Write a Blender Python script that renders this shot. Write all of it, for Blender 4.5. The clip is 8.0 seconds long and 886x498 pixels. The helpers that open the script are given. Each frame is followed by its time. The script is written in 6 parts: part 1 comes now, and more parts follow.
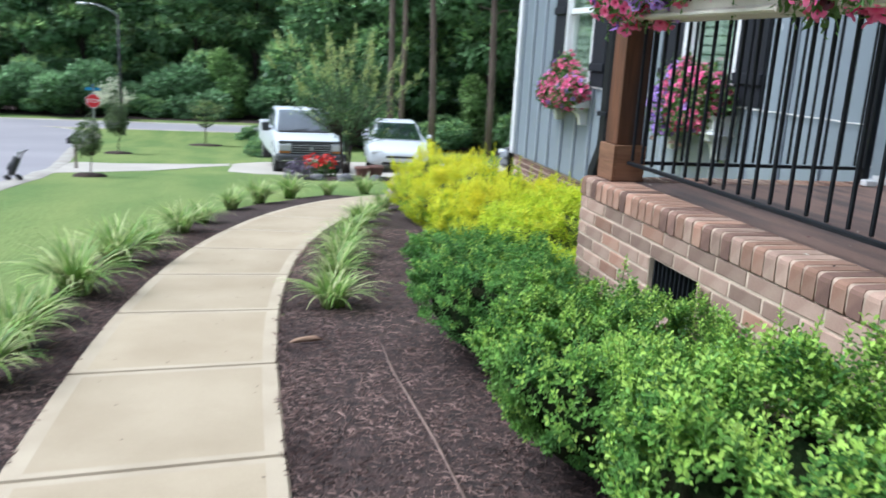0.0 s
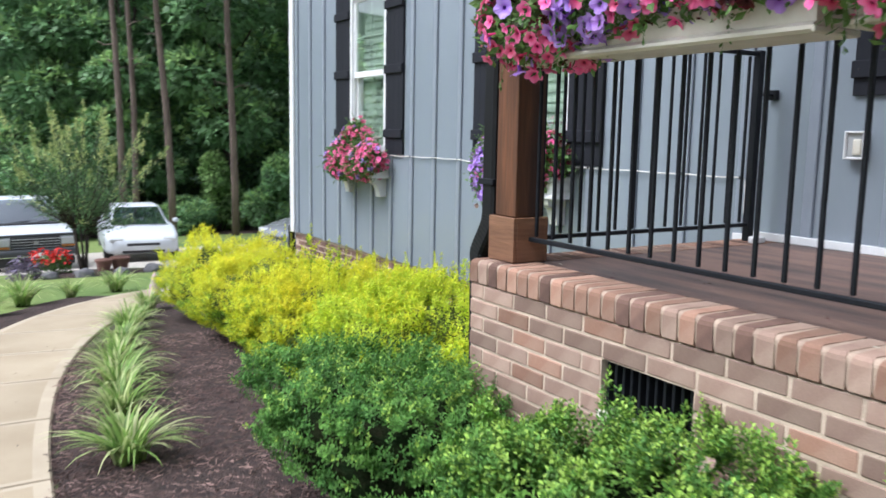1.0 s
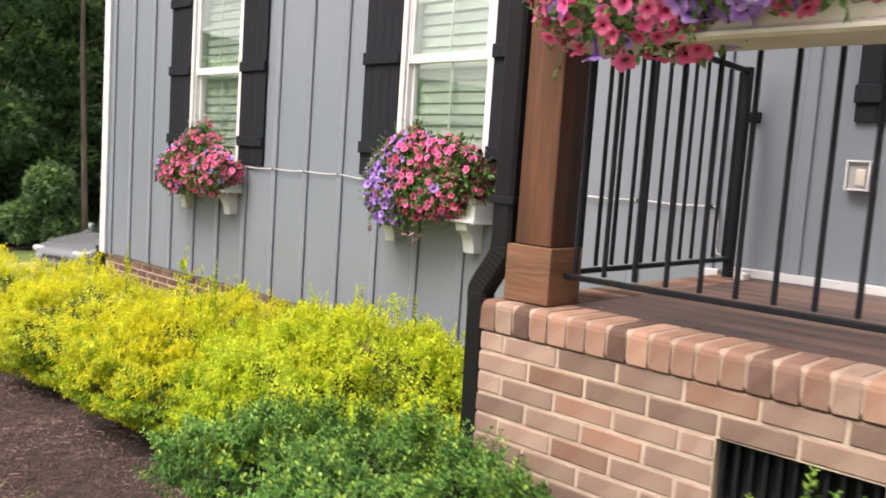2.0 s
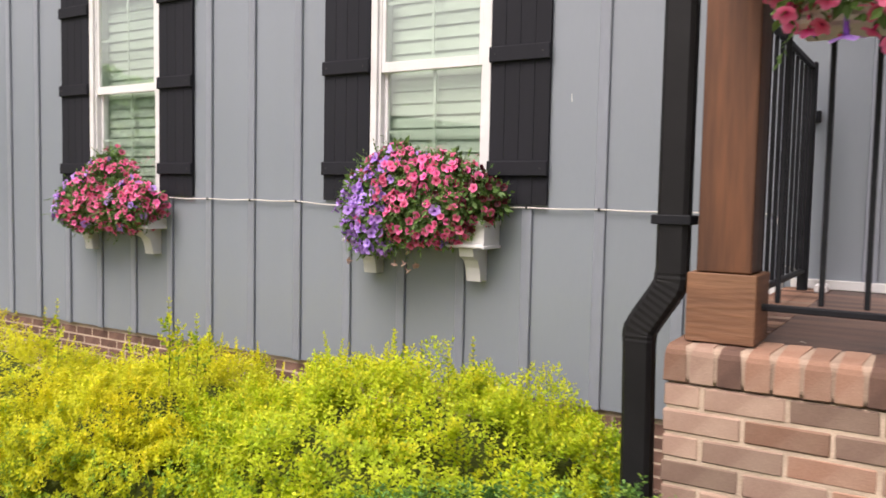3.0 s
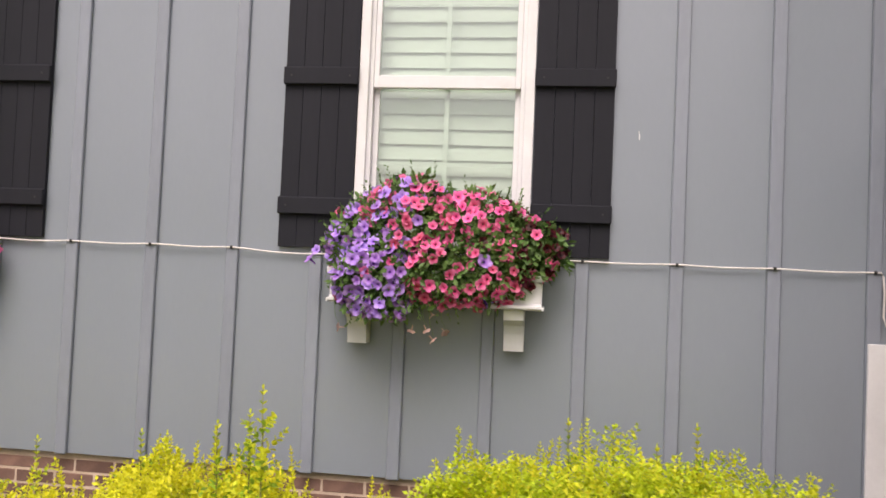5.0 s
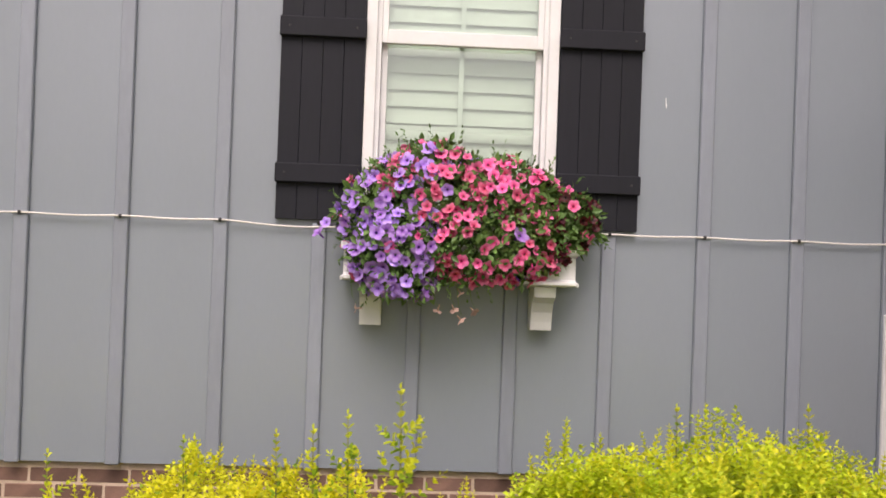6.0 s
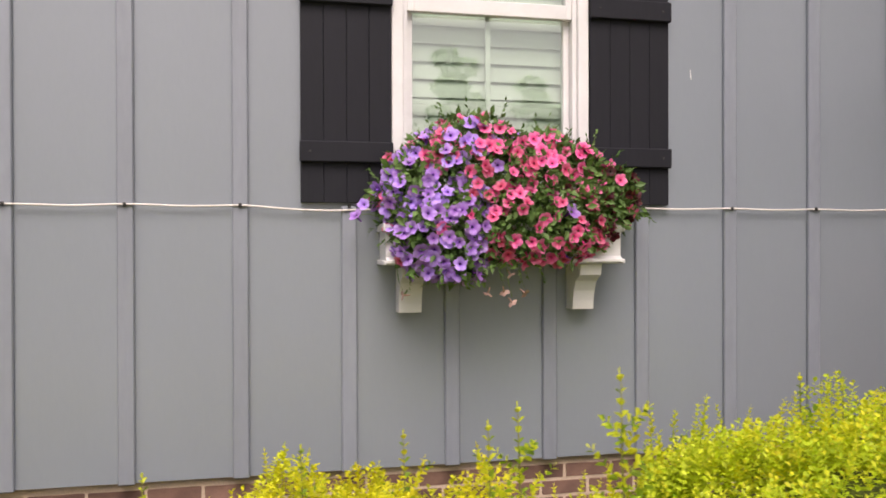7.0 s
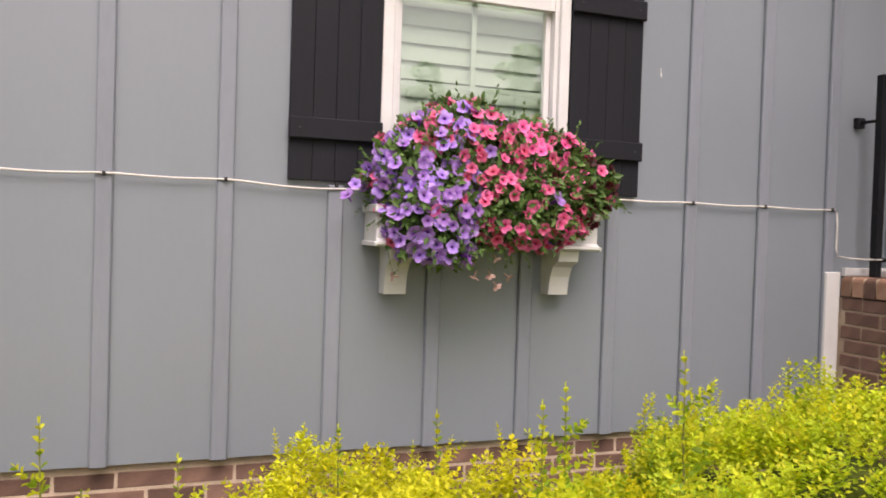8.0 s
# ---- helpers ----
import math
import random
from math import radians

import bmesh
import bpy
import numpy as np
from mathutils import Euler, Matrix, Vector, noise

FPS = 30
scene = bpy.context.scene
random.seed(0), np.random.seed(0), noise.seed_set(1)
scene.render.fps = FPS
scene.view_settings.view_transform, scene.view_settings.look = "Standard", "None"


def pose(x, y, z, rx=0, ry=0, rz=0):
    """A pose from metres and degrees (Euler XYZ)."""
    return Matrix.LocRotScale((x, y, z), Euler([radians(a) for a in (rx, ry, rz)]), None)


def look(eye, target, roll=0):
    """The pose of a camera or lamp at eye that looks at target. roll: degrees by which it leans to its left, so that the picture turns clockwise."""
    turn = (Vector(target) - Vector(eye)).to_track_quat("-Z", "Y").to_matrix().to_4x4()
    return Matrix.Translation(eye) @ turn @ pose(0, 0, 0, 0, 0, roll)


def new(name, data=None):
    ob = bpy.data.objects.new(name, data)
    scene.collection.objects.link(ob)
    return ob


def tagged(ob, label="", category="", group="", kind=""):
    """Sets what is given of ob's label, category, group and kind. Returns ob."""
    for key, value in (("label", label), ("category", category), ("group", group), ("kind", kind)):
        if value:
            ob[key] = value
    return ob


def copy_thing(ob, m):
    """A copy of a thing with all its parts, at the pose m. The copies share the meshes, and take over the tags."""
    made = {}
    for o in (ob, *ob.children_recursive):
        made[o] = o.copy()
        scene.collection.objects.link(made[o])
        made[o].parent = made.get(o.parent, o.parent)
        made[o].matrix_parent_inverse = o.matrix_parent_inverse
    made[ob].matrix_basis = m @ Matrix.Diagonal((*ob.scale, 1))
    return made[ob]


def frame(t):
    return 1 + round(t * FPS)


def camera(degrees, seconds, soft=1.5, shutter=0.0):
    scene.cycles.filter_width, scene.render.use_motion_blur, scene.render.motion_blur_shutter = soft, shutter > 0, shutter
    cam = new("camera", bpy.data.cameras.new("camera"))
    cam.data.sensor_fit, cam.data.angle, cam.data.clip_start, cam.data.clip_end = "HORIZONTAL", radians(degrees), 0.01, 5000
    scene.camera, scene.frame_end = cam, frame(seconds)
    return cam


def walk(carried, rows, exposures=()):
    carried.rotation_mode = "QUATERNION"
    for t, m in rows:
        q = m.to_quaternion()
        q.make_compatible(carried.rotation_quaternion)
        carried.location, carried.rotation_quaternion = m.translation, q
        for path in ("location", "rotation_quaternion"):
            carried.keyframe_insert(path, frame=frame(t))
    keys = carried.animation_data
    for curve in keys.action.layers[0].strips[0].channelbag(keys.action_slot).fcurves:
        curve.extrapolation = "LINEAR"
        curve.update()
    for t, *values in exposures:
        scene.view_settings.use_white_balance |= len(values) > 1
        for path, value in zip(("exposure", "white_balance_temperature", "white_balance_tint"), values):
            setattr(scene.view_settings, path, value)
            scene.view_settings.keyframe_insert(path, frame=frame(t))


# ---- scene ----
cam = camera(57.51, 8.0, soft=1.65, shutter=0.3)
# seconds, x, y, z, yaw, pitch, roll
ROWS = [
    (0, 0.181, -0.070, 1.480, -12.81, -13.71, -3.15),
    (0.5, 0.051, 0.495, 1.433, -23.51, -11.24, -2.44),
    (1, 0.011, 1.090, 1.397, -31.41, -7.96, -1.07),
    (1.5, -0.080, 1.669, 1.359, -38.82, -7.42, -1.29),
    (2, -0.117, 2.249, 1.298, -46.84, -5.67, -3.92),
    (2.2, -0.142, 2.461, 1.340, -48.53, -5.18, -3.40),
    (3.3, -0.212, 3.614, 1.238, -61.35, -3.42, -1.08),
    (3.5, -0.205, 3.832, 1.234, -63.36, -3.19, -1.32),
    (4, -0.146, 4.375, 1.210, -70.19, -2.45, -1.80),
    (4.5, -0.058, 4.895, 1.152, -77.01, 0.22, -1.89),
    (5.8, 0.226, 5.885, 1.085, -89.91, 1.23, -2.65),
    (6, 0.284, 6.031, 1.095, -92.32, 0.39, -2.08),
    (6.5, 0.415, 6.384, 1.090, -98.25, -0.63, -0.36),
    (7, 0.549, 6.714, 1.059, -102.12, -0.35, 0.17),
    (7.5, 0.586, 6.998, 1.032, -105.65, -0.12, -0.44),
    (8, 0.644, 7.096, 1.045, -110.35, -1.29, -1.83),
]
EXPOSURES = [(0.0, 1.26, 5450, 6), (1.0, 1.31, 5720, 10), (1.5, 1.34, 6450, 16), (2.0, 1.32, 6900, 18), (3.5, 1.05, 6950, 21), (6.0, 0.97, 7050, 22), (8.0, 0.97, 7150, 23)]
walk(cam, [(t, pose(x, y, z, 90 + pitch, roll, yaw)) for t, x, y, z, yaw, pitch, roll in ROWS], EXPOSURES)

# ---- world and sun: bright overcast ----
world = bpy.data.worlds.new("sky")
scene.world = world
world.use_nodes = True
wn, wl = world.node_tree.nodes, world.node_tree.links
sky = wn.new("ShaderNodeTexSky")
sky.sky_type, sky.sun_disc = "NISHITA", False
sky.sun_elevation, sky.sun_rotation = radians(57), radians(278)
sky.air_density, sky.dust_density, sky.ozone_density = 1.2, 5.0, 1.0
soften = wn.new("ShaderNodeHueSaturation")
soften.inputs["Saturation"].default_value = 0.35
wl.new(sky.outputs["Color"], soften.inputs["Color"])
wl.new(soften.outputs["Color"], wn["Background"].inputs["Color"])
wn["Background"].inputs["Strength"].default_value = 0.08
sun_data = bpy.data.lights.new("sun", "SUN")
sun_data.energy, sun_data.angle, sun_data.color = 1.5, radians(36), (1.0, 0.96, 0.92)
sun = new("sun", sun_data)
sun.matrix_world = look((-25, 8, 42), (2, 4, 0))


# ---- materials ----
def material(name, base=(0.5, 0.5, 0.5), second=None, rough=0.6, metal=0.0, scale=8.0, detail=4.0, bump=0.0, bump_scale=60.0,
             rand=0.0, island=0.0, fine=0.06, spec=0.5, stretch=(1, 1, 1), contrast=(0.35, 0.65)):
    """A surface with large blotches between base and second, fine grain, relief, and a random shade per object or per island."""
    m = bpy.data.materials.new(name)
    m.use_nodes = True
    n, l = m.node_tree.nodes, m.node_tree.links
    b = n["Principled BSDF"]
    b.inputs["Roughness"].default_value, b.inputs["Metallic"].default_value = rough, metal
    b.inputs["Specular IOR Level"].default_value = spec
    tc = n.new("ShaderNodeTexCoord")
    mp = n.new("ShaderNodeMapping")
    mp.inputs["Scale"].default_value = stretch
    l.new(tc.outputs["Object"], mp.inputs["Vector"])
    big = n.new("ShaderNodeTexNoise")
    big.inputs["Scale"].default_value, big.inputs["Detail"].default_value = scale, detail
    l.new(mp.outputs["Vector"], big.inputs["Vector"])
    ramp = n.new("ShaderNodeMapRange")
    ramp.inputs["From Min"].default_value, ramp.inputs["From Max"].default_value = contrast
    l.new(big.outputs["Fac"], ramp.inputs["Value"])
    mix = n.new("ShaderNodeMix")
    mix.data_type = "RGBA"
    mix.inputs["A"].default_value = (*base, 1)
    mix.inputs["B"].default_value = (*(second or base), 1)
    l.new(ramp.outputs["Result"], mix.inputs["Factor"])
    grain = n.new("ShaderNodeTexNoise")
    grain.inputs["Scale"].default_value, grain.inputs["Detail"].default_value = bump_scale, 5.0
    l.new(mp.outputs["Vector"], grain.inputs["Vector"])
    val = n.new("ShaderNodeMapRange")
    val.inputs["To Min"].default_value, val.inputs["To Max"].default_value = 1 - fine * 2, 1 + fine * 2
    l.new(grain.outputs["Fac"], val.inputs["Value"])
    hsv = n.new("ShaderNodeHueSaturation")
    l.new(mix.outputs["Result"], hsv.inputs["Color"])
    last = val.outputs["Result"]
    for amount, node, socket in ((rand, "ShaderNodeObjectInfo", "Random"), (island, "ShaderNodeNewGeometry", "Random Per Island")):
        if amount:
            info = n.new(node)
            sp = n.new("ShaderNodeMapRange")
            sp.inputs["To Min"].default_value, sp.inputs["To Max"].default_value = 1 - amount, 1 + amount
            l.new(info.outputs[socket], sp.inputs["Value"])
            mu = n.new("ShaderNodeMath")
            mu.operation = "MULTIPLY"
            l.new(last, mu.inputs[0])
            l.new(sp.outputs["Result"], mu.inputs[1])
            last = mu.outputs["Value"]
    l.new(last, hsv.inputs["Value"])
    l.new(hsv.outputs["Color"], b.inputs["Base Color"])
    if bump:
        bn = n.new("ShaderNodeBump")
        bn.inputs["Strength"].default_value, bn.inputs["Distance"].default_value = 1.0, bump
        l.new(grain.outputs["Fac"], bn.inputs["Height"])
        l.new(bn.outputs["Normal"], b.inputs["Normal"])
    return m


def leafy(name, base, second, rand=0.35, through_light=0.35, rough=0.5, scale=3.0, spec=0.35):
    """Leaves: two greens in drifts, a shade of its own for each leaf, and light that passes through."""
    m = material(name, base, second, rough=rough, scale=scale, island=rand, fine=0.03, spec=spec)
    n, l = m.node_tree.nodes, m.node_tree.links
    b, out = n["Principled BSDF"], n["Material Output"]
    tr = n.new("ShaderNodeBsdfTranslucent")
    l.new(b.inputs["Base Color"].links[0].from_socket, tr.inputs["Color"])
    mx = n.new("ShaderNodeMixShader")
    mx.inputs["Fac"].default_value = through_light
    l.new(b.outputs["BSDF"], mx.inputs[1])
    l.new(tr.outputs["BSDF"], mx.inputs[2])
    l.new(mx.outputs["Shader"], out.inputs["Surface"])
    return m


def glass_mat(name, tint=(0.90, 0.965, 0.92), rough=0.02, least=0.09):
    """A thin pane: clear with a slight tint, and a mirror sheen that grows at a grazing angle."""
    m = bpy.data.materials.new(name)
    m.use_nodes = True
    n, l = m.node_tree.nodes, m.node_tree.links
    n.remove(n["Principled BSDF"])
    clear = n.new("ShaderNodeBsdfTransparent")
    clear.inputs["Color"].default_value = (*tint, 1)
    gloss = n.new("ShaderNodeBsdfGlossy")
    gloss.inputs["Roughness"].default_value = rough
    gloss.inputs["Color"].default_value = (0.95, 0.95, 0.95, 1)
    rim = n.new("ShaderNodeLayerWeight")
    rim.inputs["Blend"].default_value = 0.5
    power = n.new("ShaderNodeMath")
    power.operation, power.inputs[1].default_value = "POWER", 2.6
    l.new(rim.outputs["Facing"], power.inputs[0])
    sheen = n.new("ShaderNodeMapRange")
    sheen.inputs["To Min"].default_value, sheen.inputs["To Max"].default_value = least, 1.0
    l.new(power.outputs["Value"], sheen.inputs["Value"])
    mx = n.new("ShaderNodeMixShader")
    l.new(sheen.outputs["Result"], mx.inputs["Fac"])
    l.new(clear.outputs["BSDF"], mx.inputs[1])
    l.new(gloss.outputs["BSDF"], mx.inputs[2])
    l.new(mx.outputs["Shader"], n["Material Output"].inputs["Surface"])
    return m


SIDING = material("grey_siding", (0.232, 0.266, 0.306), (0.220, 0.252, 0.288), rough=0.27, scale=1.3, bump=0.0003, bump_scale=60, fine=0.012, stretch=(1, 1, 0.35), spec=0.9)
BATTEN = material("grey_batten", (0.236, 0.265, 0.311), (0.218, 0.244, 0.285), rough=0.34, scale=4.0, bump=0.0015, bump_scale=45, fine=0.05, stretch=(1, 1, 0.3), rand=0.04, spec=0.8)
WHITE = material("white_paint", (0.74, 0.745, 0.75), (0.67, 0.675, 0.68), rough=0.45, scale=5.0, fine=0.02, bump=0.0002)
CREAM = material("cream_vinyl", (0.72, 0.69, 0.60), (0.60, 0.56, 0.46), rough=0.5, scale=6.0, fine=0.03, bump=0.0002)
SHUTTER = material("black_shutter", (0.0125, 0.0135, 0.0185), (0.016, 0.0168, 0.0225), rough=0.7, scale=3.0, bump=0.0006, bump_scale=70, fine=0.06, stretch=(1, 1, 0.12), rand=0.08, spec=0.22)
BLACK_METAL = material("black_metal", (0.008, 0.009, 0.012), (0.012, 0.013, 0.016), rough=0.55, scale=10.0, bump=0.0003, fine=0.08, spec=0.2)
BLACK_SPOUT = material("black_spout", (0.008, 0.008, 0.009), (0.012, 0.012, 0.013), rough=0.5, scale=6.0, fine=0.06, spec=0.25)
WOOD = material("stained_wood", (0.128, 0.050, 0.020), (0.036, 0.014, 0.006), rough=0.62, scale=9.0, detail=8.0, bump=0.003, bump_scale=60, fine=0.28, stretch=(1, 1, 0.1))
PLINTH = material("stained_plinth", (0.21, 0.105, 0.055), (0.12, 0.052, 0.026), rough=0.65, scale=4.0, detail=6.0, bump=0.003, bump_scale=35, fine=0.26, stretch=(0.25, 0.25, 2.2))
BRICK = material("brown_brick", (0.262, 0.170, 0.132), (0.345, 0.245, 0.190), rough=0.88, scale=8.0, detail=7.0, bump=0.0012, bump_scale=240, rand=0.34, fine=0.12, spec=0.25)
BRICK_RED = material("red_brick", (0.280, 0.152, 0.104), (0.330, 0.208, 0.152), rough=0.88, scale=8.0, detail=7.0, bump=0.0012, bump_scale=240, rand=0.34, fine=0.14, spec=0.25)
MORTAR = material("tan_mortar", (0.60, 0.475, 0.365), (0.46, 0.36, 0.275), rough=0.95, scale=9.0, bump=0.003, bump_scale=160, fine=0.12)
MORTAR_WORN = material("worn_mortar", (0.44, 0.335, 0.255), (0.31, 0.225, 0.170), rough=0.95, scale=9.0, bump=0.002, bump_scale=160, fine=0.14)
CONCRETE = material("path_concrete", (0.410, 0.338, 0.240), (0.335, 0.270, 0.186), rough=0.85, scale=1.6, detail=6.0, bump=0.0012, bump_scale=220, fine=0.09, rand=0.05, contrast=(0.32, 0.68), spec=0.25)
CONCRETE_EDGE = material("path_edge", (0.450, 0.378, 0.282), (0.385, 0.318, 0.232), rough=0.8, scale=2.5, detail=6.0, bump=0.0006, bump_scale=220, fine=0.05, spec=0.25)
PALE_CONCRETE = material("drive_concrete", (0.44, 0.40, 0.35), (0.37, 0.335, 0.295), rough=0.9, scale=0.6, bump=0.001, fine=0.05)
KERB_CONCRETE = material("kerb_concrete", (0.40, 0.37, 0.32), (0.30, 0.27, 0.24), rough=0.9, scale=0.9, bump=0.001, fine=0.08)
ASPHALT = material("road_asphalt", (0.29, 0.272, 0.29), (0.245, 0.232, 0.25), rough=0.9, scale=0.15, bump=0.002, bump_scale=40, fine=0.05)
PORCH_FLOOR = material("porch_floor", (0.215, 0.132, 0.102), (0.080, 0.058, 0.052), rough=0.6, scale=3.5, detail=9.0, bump=0.0015, bump_scale=60, fine=0.16, stretch=(2.2, 0.3, 1), contrast=(0.40, 0.60))
MULCH = material("mulch", (0.066, 0.038, 0.033), (0.024, 0.015, 0.013), rough=0.95, scale=18.0, detail=8.0, bump=0.02, bump_scale=70, fine=0.3)
CHIP = material("mulch_chip", (0.235, 0.155, 0.132), (0.066, 0.038, 0.033), rough=0.9, scale=2.0, island=0.75, fine=0.1)
LAWN = material("lawn", (0.196, 0.244, 0.080), (0.124, 0.186, 0.058), rough=0.9, scale=0.9, detail=7.0, bump=0.02, bump_scale=34, fine=0.20, spec=0.15, stretch=(1, 0.22, 1))
BOX_LEAF = leafy("holly_leaf", (0.205, 0.375, 0.070), (0.080, 0.190, 0.040), 0.45, 0.30, scale=5.0, spec=0.2)
BOX_TIP = leafy("holly_tip", (0.41, 0.58, 0.115), (0.29, 0.46, 0.08), 0.30, 0.30, scale=6.0, spec=0.2)
DARK_LEAF = leafy("blue_green_leaf", (0.165, 0.330, 0.070), (0.075, 0.190, 0.042), 0.45, 0.30, scale=5.0, spec=0.2)
# near-black; inside shrubs it stands for the shade between leaves
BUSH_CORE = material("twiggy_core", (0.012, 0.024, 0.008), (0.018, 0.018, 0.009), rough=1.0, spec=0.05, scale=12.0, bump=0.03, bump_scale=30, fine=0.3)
GOLD_LEAF = leafy("golden_leaf", (0.70, 0.665, 0.022), (0.53, 0.60, 0.026), 0.17, 0.45, scale=3.2)
GOLD_TIP = leafy("golden_tip", (0.74, 0.80, 0.05), (0.74, 0.66, 0.02), 0.16, 0.5, scale=4.0)
LIME_LEAF = leafy("lime_leaf", (0.57, 0.655, 0.025), (0.40, 0.545, 0.027), 0.22, 0.42, scale=3.2)
LIME_TIP = leafy("lime_tip", (0.66, 0.75, 0.05), (0.70, 0.67, 0.03), 0.18, 0.5, scale=4.0)
# dark green hedge filling, its inner shade put into the colour
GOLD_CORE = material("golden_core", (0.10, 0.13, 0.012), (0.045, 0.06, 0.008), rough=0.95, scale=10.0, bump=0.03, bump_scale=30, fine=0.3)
# green hedge leaf; low on the hedge its colour also carries the shade
HEDGE_GREEN = leafy("older_hedge_leaf", (0.30, 0.44, 0.030), (0.20, 0.34, 0.026), 0.28, 0.35, scale=3.0)
SHOOT_STEM = material("shoot_stem", (0.24, 0.25, 0.05), (0.16, 0.17, 0.04), rough=0.8)
LILY = leafy("striped_blade", (0.31, 0.43, 0.115), (0.155, 0.29, 0.060), 0.45, 0.35, scale=14.0)
LILY_PALE = leafy("striped_blade_pale", (0.60, 0.62, 0.32), (0.40, 0.50, 0.18), 0.25, 0.35, scale=10.0)
PETUNIA_LEAF = leafy("petunia_leaf", (0.150, 0.260, 0.070), (0.085, 0.175, 0.045), 0.4, 0.35, scale=8.0)


def petal(name, rim, second, centre, rand=0.22):
    """Petals: a deep coloured throat that pales towards the rim of each flower."""
    m = leafy(name, rim, second, 0.0, 0.3, scale=20.0)
    n, l = m.node_tree.nodes, m.node_tree.links
    b = n["Principled BSDF"]
    source = b.inputs["Base Color"].links[0].from_socket
    tc = n.new("ShaderNodeTexCoord")
    flat = n.new("ShaderNodeVectorMath")
    flat.operation, flat.inputs[1].default_value = "MULTIPLY", (1, 1, 0)
    l.new(tc.outputs["Object"], flat.inputs[0])
    length = n.new("ShaderNodeVectorMath")
    length.operation = "LENGTH"
    l.new(flat.outputs["Vector"], length.inputs[0])
    ramp = n.new("ShaderNodeMapRange")
    ramp.inputs["From Min"].default_value, ramp.inputs["From Max"].default_value = 0.006, 0.021
    l.new(length.outputs["Value"], ramp.inputs["Value"])
    mix = n.new("ShaderNodeMix")
    mix.data_type = "RGBA"
    mix.inputs["A"].default_value = (*centre, 1)
    l.new(ramp.outputs["Result"], mix.inputs["Factor"])
    l.new(source, mix.inputs["B"])
    info = n.new("ShaderNodeObjectInfo")
    shade = n.new("ShaderNodeMapRange")
    shade.inputs["To Min"].default_value, shade.inputs["To Max"].default_value = 1 - rand, 1 + rand
    l.new(info.outputs["Random"], shade.inputs["Value"])
    hue = n.new("ShaderNodeMapRange")
    hue.inputs["To Min"].default_value, hue.inputs["To Max"].default_value = 0.515, 0.485
    l.new(info.outputs["Random"], hue.inputs["Value"])
    hsv = n.new("ShaderNodeHueSaturation")
    l.new(mix.outputs["Result"], hsv.inputs["Color"])
    l.new(shade.outputs["Result"], hsv.inputs["Value"])
    l.new(hue.outputs["Result"], hsv.inputs["Hue"])
    for node in (b, n["Translucent BSDF"]):
        l.new(hsv.outputs["Color"], node.inputs["Base Color" if node is b else "Color"])
    return m


PINK = petal("pink_petal", (0.93, 0.24, 0.46), (0.90, 0.17, 0.38), (0.76, 0.05, 0.20))
PINK_EYE = material("pink_eye", (0.28, 0.02, 0.06), rough=0.8)
PURPLE = petal("purple_petal", (0.46, 0.24, 0.78), (0.57, 0.37, 0.84), (0.31, 0.11, 0.62), 0.22)
PURPLE_EYE = material("purple_eye", (0.12, 0.04, 0.28), rough=0.8)
MAROON = petal("maroon_petal", (0.105, 0.004, 0.012), (0.070, 0.003, 0.010), (0.03, 0.002, 0.005), 0.3)
WILTED = leafy("wilted_petal", (0.52, 0.36, 0.31), (0.36, 0.24, 0.20), 0.25, 0.3, scale=20.0)
MAROON_EYE = material("maroon_eye", (0.02, 0.002, 0.004), rough=0.8)
RED_PETAL = leafy("red_petal", (0.75, 0.035, 0.025), (0.6, 0.02, 0.02), 0.25, 0.2)
BLIND = material("blind_slat", (0.60, 0.645, 0.59), (0.57, 0.61, 0.56), rough=0.6, scale=4.0, fine=0.02)
GLASS = glass_mat("pane_glass", least=0.17)
CAR_GLASS = glass_mat("car_glass", (0.20, 0.26, 0.30), least=0.58)
DARK_ROOM = material("room_dark", (0.10, 0.10, 0.09), rough=0.9)
CABLE = material("pale_cable", (0.68, 0.65, 0.62), rough=0.6)
CLIP = material("dark_clip", (0.02, 0.02, 0.02), rough=0.5)
CAR_WHITE = material("white_car_paint", (0.60, 0.63, 0.66), rough=0.25, fine=0.01)
CAR_SILVER = material("silver_car_paint", (0.28, 0.29, 0.31), rough=0.25, metal=0.5, fine=0.01)
PLASTIC_DARK = material("dark_plastic", (0.03, 0.03, 0.033), rough=0.6)
BUMPER = material("grey_bumper", (0.045, 0.048, 0.052), rough=0.45)
CHROME = material("chrome", (0.6, 0.6, 0.62), rough=0.2, metal=1.0)
TYRE = material("tyre_rubber", (0.018, 0.018, 0.018), rough=0.85)
AMBER = material("amber_lens", (0.50, 0.20, 0.05), rough=0.2)
OUTLET_GREY = material("outlet_grey", (0.46, 0.47, 0.47), (0.40, 0.41, 0.41), rough=0.5)
LENS = material("lamp_lens", (0.48, 0.49, 0.49), rough=0.15)
SIGN_RED = material("sign_red", (0.62, 0.02, 0.03), rough=0.45)
SIGN_WHITE = material("sign_white", (0.8, 0.8, 0.8), rough=0.5)
SIGN_BLUE = material("sign_blue", (0.02, 0.22, 0.42), rough=0.5)
STEEL = material("galvanised_steel", (0.45, 0.46, 0.47), rough=0.4, metal=0.8)
BARK = material("pine_bark", (0.175, 0.130, 0.108), (0.092, 0.068, 0.058), rough=0.95, scale=2.5, bump=0.03, bump_scale=9, fine=0.2, stretch=(1, 1, 0.25))
